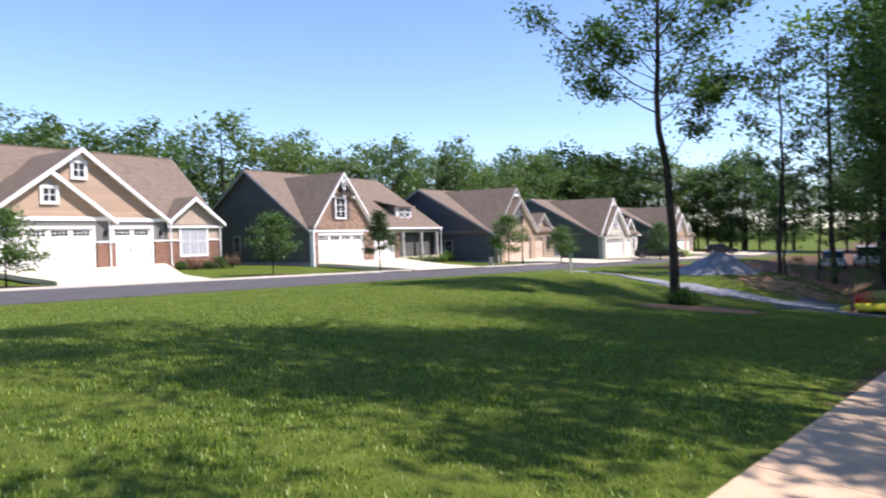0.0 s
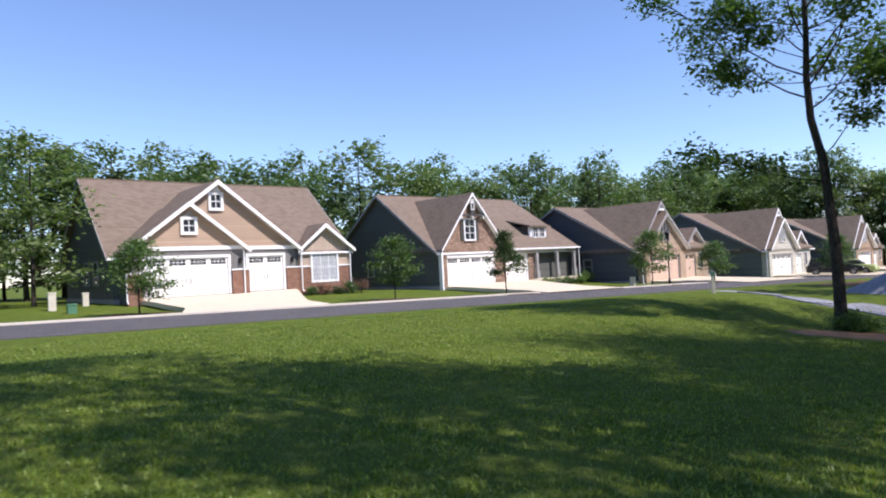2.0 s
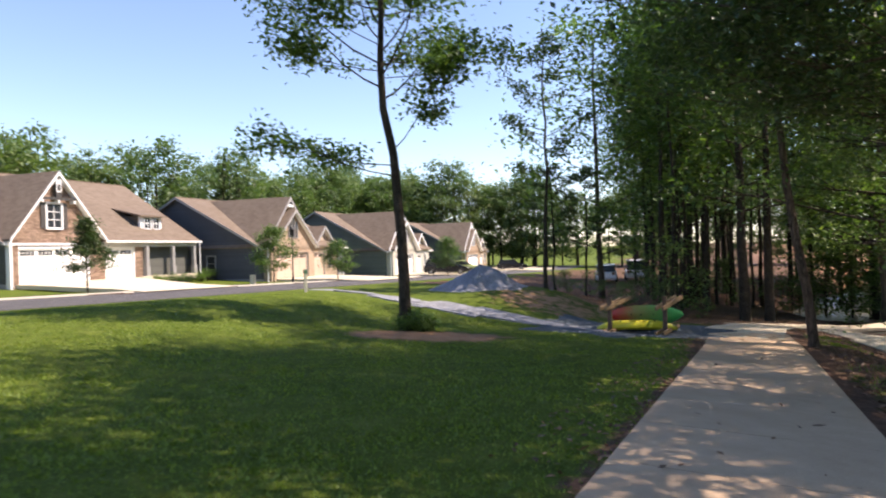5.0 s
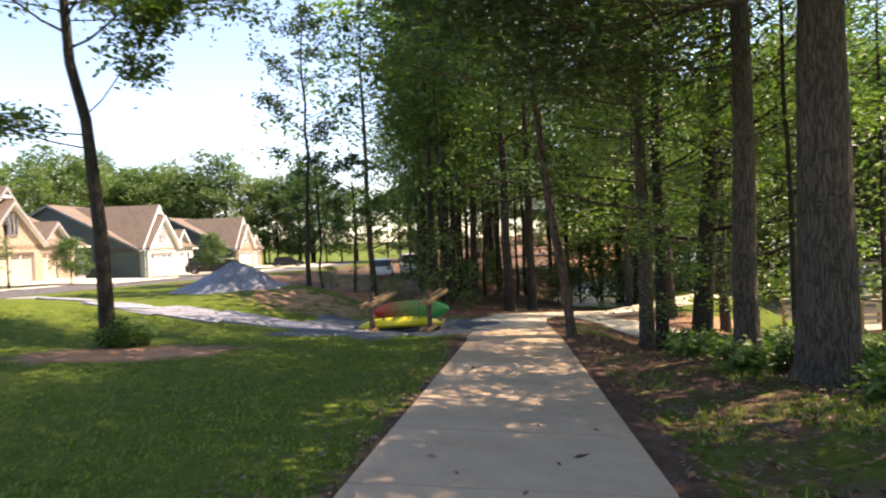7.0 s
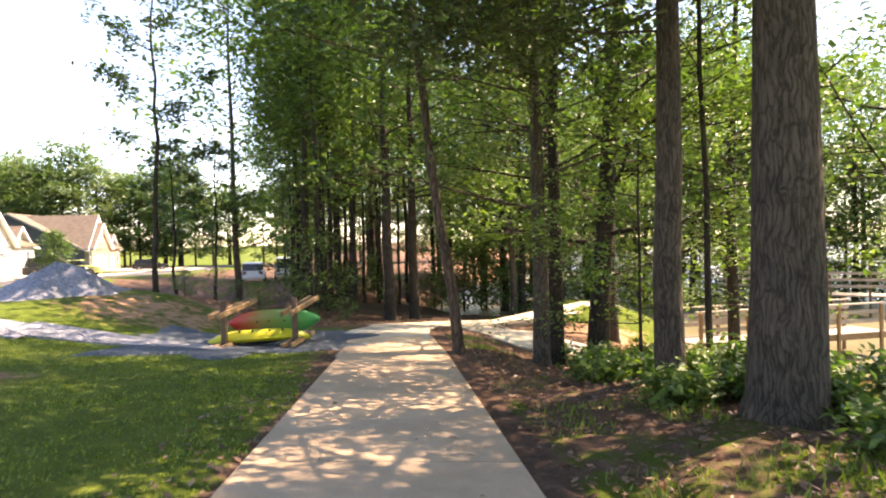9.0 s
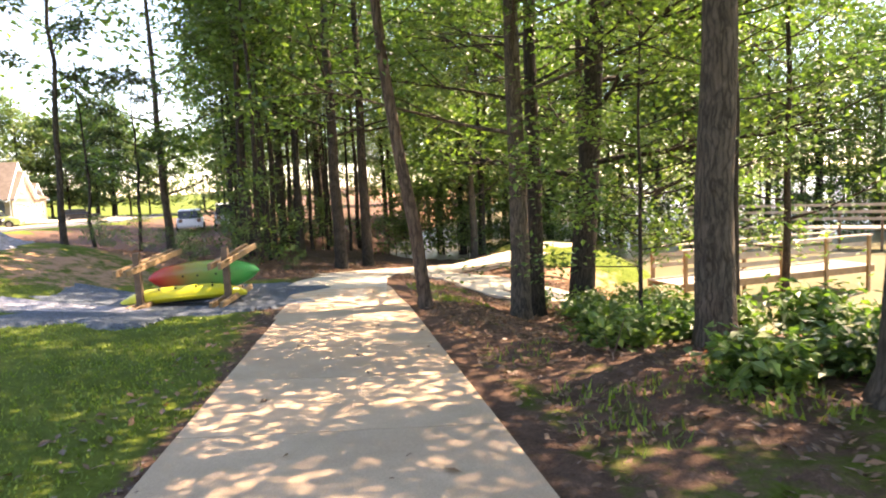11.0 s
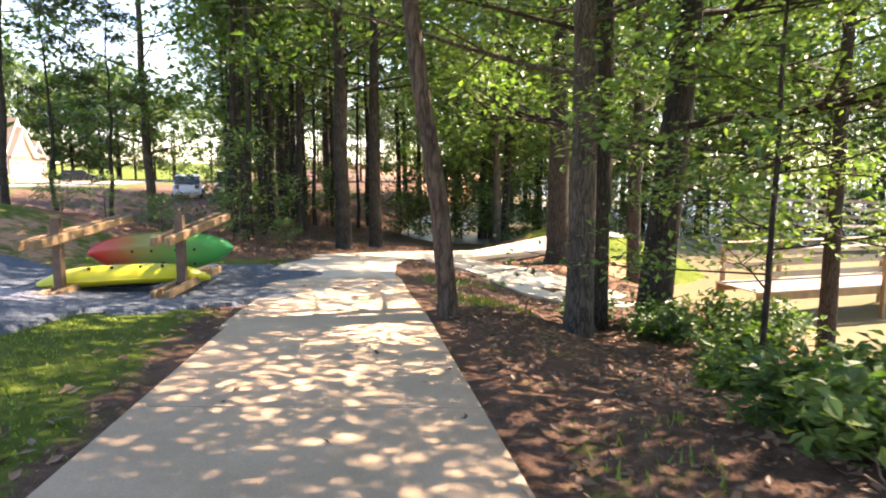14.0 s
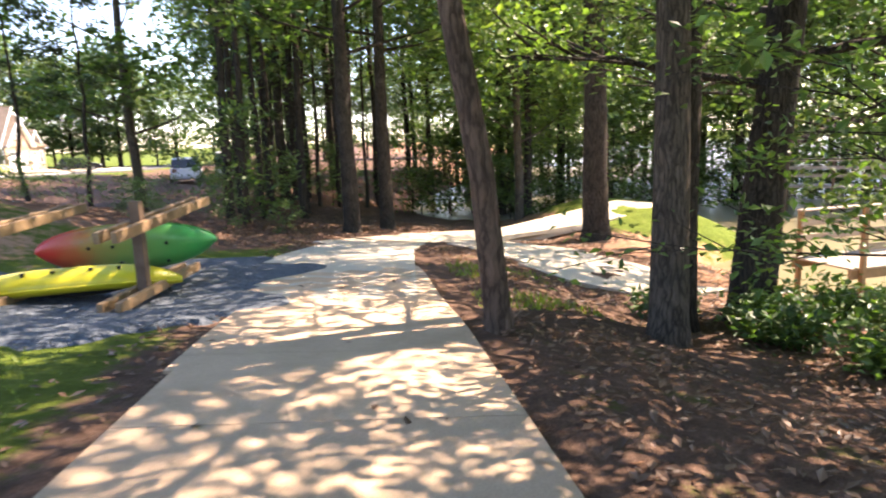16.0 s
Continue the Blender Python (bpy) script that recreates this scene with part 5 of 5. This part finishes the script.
# ---- boardwalk over the pond ----
def boardwalk():
    """Planked deck on posts with rails on both sides."""
    root = thing("boardwalk", "sunlit timber boardwalk with rails over the pond", "boardwalk", place(29.8, 20.0, -2.95, -31), kind="structure")
    length, wide = 8.0, 1.6
    n = int(length / 0.145)
    me = None
    for i in range(n):
        if me is None:
            ob = part("plank", bevelled(boxes((0, 0.137, -wide / 2, wide / 2, -0.04, 0.0)), 0.005, 1), MAT["deck"], root)
            me = ob.data
        else:
            ob = new("plank", me)
            ob.parent = root
        ob.location = (i * 0.145, 0, 0)
    for y in (-wide / 2 + 0.06, wide / 2 - 0.06):
        part("joist", boxes((0, length, y - 0.03, y + 0.03, -0.24, -0.042)), MAT["timber"], root)
        for k in range(5):
            x = 0.2 + k * 1.85
            part("post", bevelled(boxes((x, x + 0.1, y - 0.05 + math.copysign(0.09, y), y + 0.05 + math.copysign(0.09, y), -2.2, 1.02)), 0.006, 1), MAT["timber"], root)
        for z in (0.35, 0.68):
            part("rail", bevelled(boxes((0.2, length - 0.2, y + math.copysign(0.02, y) - 0.02, y + math.copysign(0.02, y) + 0.015, z, z + 0.14)), 0.005, 1), MAT["deck"], root)
        part("handrail", bevelled(boxes((0.15, length - 0.15, y - 0.08, y + 0.12, 1.02, 1.06)), 0.006, 1), MAT["deck"], root)
    return root


boardwalk()


def far_fence():
    """Post and rail fence of a footbridge across the pond."""
    p, q = Vector((46.8, 25.6, -2.7)), Vector((48.6, 15.0, -2.6))
    f = thing("footbridge", "weathered timber footbridge with rails beyond the pond", "footbridge", look(p, q) @ pose(0, 0, 0, 90, 0, 90))
    f.matrix_basis = pose(p.x, p.y, p.z, 0, 0, math.degrees(math.atan2(q.y - p.y, q.x - p.x)))
    for k in range(7):
        part("post", boxes((k * 1.8, k * 1.8 + 0.12, -0.06, 0.06, -2.3, 1.25)), MAT["timber_dark"], f)
    for z in (0.4, 0.75, 1.1):
        part("rail", boxes((-0.3, 11.2, -0.09, -0.06, z, z + 0.14)), MAT["deck"], f)
    part("deck", boxes((-0.4, 11.3, -0.06, 1.6, -0.08, 0.0)), MAT["deck"], f)
    return f


far_fence()

# ---- street: young trees, posts, lamp, shrubs, vehicles ----
STREET = "young street trees"
young = tree("sapling", "young bushy street tree in a mulch ring", (-18.4, 27.7), 61, 3.1, 0.04, 0.24, 1.15, 20, 4200, 0.16, 0.24, "leaf", "bark_dark", STREET, sides=5, rise=0.3, twigs=4)
slim_young = tree("sapling", "young upright street tree in a mulch ring", (-4.15, 42.7), 62, 3.9, 0.04, 0.24, 1.0, 24, 4000, 0.16, 0.2, "leaf_dark", "bark_dark", STREET, sides=5, shape="cone", rise=0.5, twigs=4)
again(young, -10.0, 38.6, 80, 0.95, 1.15)
again(young, 5.4, 55.4, 200, 1.05, 1.2)
again(young, 10.6, 60.0, 300, 1.0)
again(young, 23.5, 72.0, 130, 1.1, 1.1)
for x, y in ((-18.4, 27.7), (-10.0, 38.6), (-4.15, 42.7), (5.4, 55.4), (10.6, 60.0)):
    patch("mulch_ring", [(x + 1.5 * math.cos(a), y + 1.1 * math.sin(a)) for a in np.linspace(0, 2 * math.pi, 9)[:-1]], 0.05, MAT["mulch"], "dark bark mulch round a young tree", "mulch", x, y)


def marker_post(x, y, high=0.85):
    r = thing("marker_post", "pale utility marker post with a green cap in the grass", "marker post", pose(x, y, land_z(x, y) - 0.03))
    part("post", bevelled(boxes((-0.06, 0.06, -0.06, 0.06, 0, high)), 0.015, 2), MAT["pale_plastic"], r)
    part("cap", bevelled(boxes((-0.075, 0.075, -0.075, 0.075, high - 0.12, high + 0.05)), 0.02, 2), MAT["green_plastic"], r)
    return r


marker_post(5.95, 31.2)


def utility_box(x, y, w, d, h, mat, label, category="utility box"):
    r = thing("utility_box", label, category, pose(x, y, land_z(x, y) - 0.03, 0, 0, 52))
    part("cabinet", bevelled(boxes((-w / 2, w / 2, -d / 2, d / 2, 0, h - 0.08)), 0.02, 2), MAT[mat], r)
    part("lid", bevelled(boxes((-w / 2 - 0.02, w / 2 + 0.02, -d / 2 - 0.02, d / 2 + 0.02, h - 0.08, h)), 0.015, 2), MAT[mat], r)
    return r


utility_box(-25.4, 30.2, 0.35, 0.3, 0.95, "pale_plastic", "pale utility pedestal on the verge")
utility_box(-25.9, 33.0, 0.3, 0.3, 0.75, "pale_plastic", "pale utility pedestal beside the wood")
utility_box(-23.4, 29.3, 0.4, 0.4, 0.5, "green_plastic", "green utility box on the verge")
utility_box(3.9, 54.8, 0.3, 0.3, 0.75, "pale_plastic", "pale utility pedestal on the verge")


def street_lamp(x, y, high=4.3):
    r = thing("street_lamp", "black post-top street lamp beside the driveway", "street lamp", pose(x, y, land_z(x, y) - 0.05))
    v, q = ring_tube([[(0, 0, 0), (0, 0, 0.5), (0, 0, 0.55), (0, 0, high - 0.6)]], [[0.11, 0.1, 0.055, 0.045]], 10)
    raw("pole", v, q, 4, MAT["metal_dark"], r, smooth_shade=True)
    v, q = ring_tube([[(0, 0, high - 0.6), (0, 0, high - 0.5), (0, 0, high - 0.15), (0, 0, high - 0.1), (0, 0, high + 0.1)]], [[0.05, 0.1, 0.17, 0.21, 0.02]], 10)
    raw("lantern", v, q, 4, MAT["metal_dark"], r)
    return r


street_lamp(6.9, 58.2)


def shrub(x, y, size, seed, mat, label, leaf=0.095, loose=0.0):
    srng = np.random.default_rng(seed)
    r = thing("shrub", label, "shrub", pose(x, y, land_z(x, y) - 0.03), "shrubs by the houses")
    stems, rad, tips = [], [], []
    for i in range(14):
        a, up = srng.uniform(0, 6.28), srng.uniform(0.5, 1.2)
        end = np.array((math.cos(a) * size * srng.uniform(0.3, 0.9), math.sin(a) * size * srng.uniform(0.3, 0.9), up * size))
        stems.append([(0, 0, 0), end * 0.5 + (0, 0, 0.1 * size), end])
        rad.append([0.012, 0.008, 0.004])
        tips += [end * 0.6, end * 0.8, end]
    v, q = ring_tube(stems, rad, 4)
    raw("stem", v, q, 4, MAT["bark_dark"], r)
    v, q = leaf_quads(srng, np.array(tips), int(1000 * max(1, size) * (0.095 / leaf) ** 0.7), leaf, 0.17 * size + 0.04 + loose)
    raw("foliage", v, q, 4, MAT[mat], r)
    return r


def by_house(hx, hy, th, lx, ly):
    c, s_ = math.cos(radians(th)), math.sin(radians(th))
    return hx + lx * c - ly * s_, hy + lx * s_ + ly * c


for i, (lx, ly, sz) in enumerate(((5.6, 0.5, 0.5), (6.6, 0.4, 0.6), (7.6, 0.5, 0.5), (8.7, 0.4, 0.7), (9.6, 0.6, 0.8))):
    x, y = by_house(-20.1, 38.3, 54, lx, ly)
    shrub(x, y, sz, 70 + i, ("leaf", "litter", "leaf_dark")[i % 3], "low foundation shrub under the front window")
for i, (lx, ly, sz) in enumerate(((11.0, -1.0, 0.6), (12.4, -1.2, 0.7), (13.8, -1.0, 0.6), (15.2, -1.2, 0.8), (16.6, -0.6, 0.9), (17.8, 0.2, 0.7))):
    x, y = by_house(-9.8, 50.0, 55, lx, ly)
    shrub(x, y, sz, 80 + i, ("leaf_bright", "leaf", "leaf_dark")[i % 3], "leafy border shrub by the porch")
for i in range(4):
    shrub(8.1 + 0.25 * math.cos(i * 1.7) + 0.3, 23.2 + 0.25 * math.sin(i * 1.7), 0.38 + 0.06 * (i % 3), 90 + i, "leaf_bright", "leafy shoots at the foot of the lone tree")


def vehicle(x, y, turn, paint, label, tall=1.75, length=4.7):
    """A parked vehicle: lofted body, glasshouse, wheels, lamps and bumpers."""
    r = thing("car", label, "car", pose(x, y, land_z(x, y) + 0.07, 0, 0, turn))
    w, L = 0.92, length / 2
    prof = [(-L, 0.45), (-L + 0.05, 0.95), (-L + 0.9, 1.05), (L - 1.3, 1.02), (L - 0.15, 0.82), (L, 0.5), (L - 0.1, 0.28), (-L + 0.1, 0.28)]
    bm = prism(prof, -w, w)
    part("body", bevelled(bm, 0.06, 2), MAT[paint], r)
    roof = [(-L + 0.15, 1.0), (-L + 0.45, tall - 0.03), (0.35, tall), (L - 1.2, 1.02)]
    part("cabin_glass", bevelled(prism(roof, -w + 0.1, w - 0.1), 0.05, 2), MAT["glass"], r)
    top = [(-L + 0.4, tall - 0.06), (-L + 0.5, tall + 0.02), (0.3, tall + 0.04), (0.45, tall - 0.04)]
    part("roof_panel", bevelled(prism(top, -w + 0.12, w - 0.12), 0.02, 1), MAT[paint], r)
    for sx in (-L + 0.85, L - 0.9):
        for sy in (-w + 0.02, w - 0.02):
            bm = bmesh.new()
            bmesh.ops.create_cone(bm, cap_ends=True, segments=20, radius1=0.34, radius2=0.34, depth=0.22, matrix=Matrix.Translation((sx, sy, 0.34)) @ Matrix.Rotation(radians(90), 4, "X"))
            tyre = part("tyre", bevelled(bm, 0.03, 1), MAT["black"], r)
            bm = bmesh.new()
            bmesh.ops.create_cone(bm, cap_ends=True, segments=14, radius1=0.21, radius2=0.19, depth=0.24, matrix=Matrix.Translation((sx, sy, 0.34)) @ Matrix.Rotation(radians(90), 4, "X"))
            part("rim", bm, MAT["iron"], tyre)
    for sy in (-0.65, 0.65):
        part("headlight", bevelled(boxes((L - 0.2, L - 0.04, sy - 0.16, sy + 0.16, 0.62, 0.76)), 0.02, 1), MAT["white_metal"], r)
        part("tail_light", bevelled(boxes((-L - 0.02, -L + 0.1, sy - 0.14, sy + 0.14, 0.7, 0.95)), 0.02, 1), MAT["brick"], r)
    return r


x, y = by_house(18.1, 76.0, 54, 4.2, -5.0)
vehicle(x, y, -20, "car_black", "black minivan parked on a driveway", 1.75, 5.0)
x, y = by_house(18.1, 76.0, 54, 8.2, -5.4)
vehicle(x, y, -30, "car_lime", "pale green car parked on a driveway", 1.5, 4.4)
x, y = by_house(33.6, 98.0, 54, 4.5, -6.0)
vehicle(x, y, -20, "car_black", "black car parked by the last house", 1.5, 4.5)
vehicle(35.5, 60.5, 60, "white_metal", "white car parked beyond the trees", 1.6, 4.6)
vehicle(39.5, 62.0, 60, "white_metal", "white van parked beyond the trees", 1.9, 4.9)


# ---- undergrowth, fallen branch ----
def plant(x, y, size, seed, mat, label):
    ob = shrub(x, y, size, seed, mat, label, 0.14, 0.06)
    return tagged(ob, group="undergrowth by the path")


prng = random.Random(21)
for i, (x, y, sz) in enumerate(((16.8, 14.9, 0.3), (17.3, 15.4, 0.32), (17.5, 14.6, 0.28), (18.4, 14.2, 0.35), (16.1, 12.6, 0.35), (15.4, 13.0, 0.3), (15.7, 11.4, 0.35), (22.9, 20.3, 0.4), (14.6, 10.6, 0.3), (23.1, 19.0, 0.45), (22.4, 18.6, 0.5), (23.9, 18.4, 0.6), (21.8, 17.4, 0.4), (19.6, 15.2, 0.36), (20.6, 15.7, 0.42), (18.9, 16.3, 0.35), (22.8, 17.3, 0.55), (24.6, 17.6, 0.6), (17.9, 13.1, 0.5), (16.6, 11.0, 0.5), (17.4, 12.2, 0.5), (13.7, 9.6, 0.3))):
    plant(x, y, sz, 120 + i, ("leaf_bright", "leaf", "leaf_bright")[i % 3], "leafy woodland undergrowth beneath the trees")


def fallen_branch(x, y, turn, size, seed):
    brng = np.random.default_rng(seed)
    r = thing("fallen_branch", "bleached fallen branch on the bare earth", "branch", pose(x, y, land_z(x, y) + 0.02, 0, 0, turn))
    main = [(0, 0, 0), (0.5 * size, 0.1 * size, 0.06), (size, 0.02, 0.16 * size), (1.5 * size, 0.12, 0.3 * size)]
    side = [[main[1], (0.8 * size, 0.4 * size, 0.12), (1.0 * size, 0.6 * size, 0.25)], [main[2], (1.1 * size, -0.3 * size, 0.3), (1.15 * size, -0.5 * size, 0.45)]]
    v, q = ring_tube([main] + side, [[0.018, 0.015, 0.01, 0.005], [0.009, 0.006, 0.003], [0.008, 0.006, 0.003]], 6)
    raw("limb", v, q, 4, MAT["timber_dark"], r, smooth_shade=True)
    return r


fallen_branch(15.9, 14.6, 20, 0.2, 1)


# ---- grass and leaf litter ----
def grass(name, count, seed, label, area, tall, keep):
    g = np.random.default_rng(seed)
    (x0, x1), (y0, y1) = area
    x, y = g.uniform(x0, x1, count * 3), g.uniform(y0, y1, count * 3)
    ok = keep(x, y, g)
    x, y = x[ok][:count], y[ok][:count]
    m = len(x)
    z = land(x, y) - 0.01
    az, lean = g.uniform(0, 6.283, m), g.uniform(0.1, 0.75, m)
    h = tall * g.uniform(0.4, 1.25, m)
    w = g.uniform(0.006, 0.013, m) * (1 + tall * 4)
    cx, sx = np.cos(az), np.sin(az)
    base = np.stack([x, y, z], 1)
    side = np.stack([-sx * w, cx * w, np.zeros(m)], 1)
    tip = base + np.stack([cx * lean * h, sx * lean * h, h * (1 - 0.35 * lean)], 1)
    v = np.stack([base - side, base + side, tip], 1).reshape(-1, 3)
    ob = raw(name, v, np.arange(m * 3), 3, MAT["blade"])
    return tagged(ob, label, "grass", kind="stuff")


def lawn_keep(x, y, g):
    a, r = path_xy(x, y)
    s, n = road_xy(x, y)
    away = np.hypot(x - 4, y - 5)
    pad = np.hypot((x - 17) / 3.2, (y - 25.6) / 2.8) > 1
    mound = np.hypot((x - 8.3) / 1.5, y - 21.6) > 1.4
    edge = 1.55 + 1.0 * smooth(4, 10, a) + g.normal(0, 0.25, len(x))
    return (r < -edge) & (n > 8.5) & pad & mound & (g.uniform(0, 1, len(x)) < np.clip(7.0 / (away + 1), 0.12, 1))


grass("grass", 240000, 1, "uneven green lawn grass beside the footpath", ((-12, 16), (1, 30)), 0.05, lawn_keep)


def verge_keep(x, y, g):
    a, r = path_xy(x, y)
    clump = np.sin(x * 3.1) * np.sin(y * 2.7) + np.sin(x * 1.1 + y * 1.7)
    shady = (r > 1.5 + g.gamma(1.5, 0.4, len(x))) & (a < 6) & (clump > 0.2)
    tongue = (r > 1.35) & (r < 3.0) & (a > 11.5) & (a < 17) & (clump > 0.3)
    return (shady & (r < 7)) | tongue


grass("verge_grass", 42000, 2, "thin tufts of woodland grass on bare earth", ((4, 26), (2, 28)), 0.12, verge_keep)


def litter(count, seed):
    g = np.random.default_rng(seed)
    x, y = g.uniform(6, 32, count * 6), g.uniform(6, 38, count * 6)
    a, r = path_xy(x, y)
    k = (x - 18) * 0.866 + (y - 28.6) * 0.5
    ok = ((r > 1.3) & (r < 8) & (a < 18)) | ((a > 15) & (k > 4) & (r < 6) & (r > -8)) | ((r < -1.3) & (r > -2.3) & (g.uniform(0, 1, len(x)) < 0.3))
    ok |= (np.abs(r) < 1.2) & (a < 14) & (g.uniform(0, 1, len(x)) < 0.012)
    x, y, r, a = x[ok][:count], y[ok][:count], r[ok][:count], a[ok][:count]
    tips = np.stack([x, y, land(x, y) + np.where((np.abs(r) < 1.22) & (a < 14), 0.043, 0.02)], 1)
    n = len(tips)
    nrm = g.normal(0, 0.3, (n, 3)) + (0, 0, 1)
    nrm /= np.linalg.norm(nrm, axis=1)[:, None]
    t = np.cross(nrm, g.normal(0, 1, (n, 3)))
    t /= np.linalg.norm(t, axis=1)[:, None]
    b = np.cross(nrm, t)
    s = g.uniform(0.02, 0.06, (n, 1))
    v = np.stack([tips - t * s, tips - b * s * 0.5 + nrm * 0.006, tips + t * s, tips + b * s * 0.5 + nrm * 0.006], 1).reshape(-1, 3)
    ob = raw("leaf_litter", v, np.arange(n * 4), 4, MAT["litter"])
    return tagged(ob, "dry brown leaves scattered on the earth", "leaf litter", kind="stuff")


litter(26000, 4)
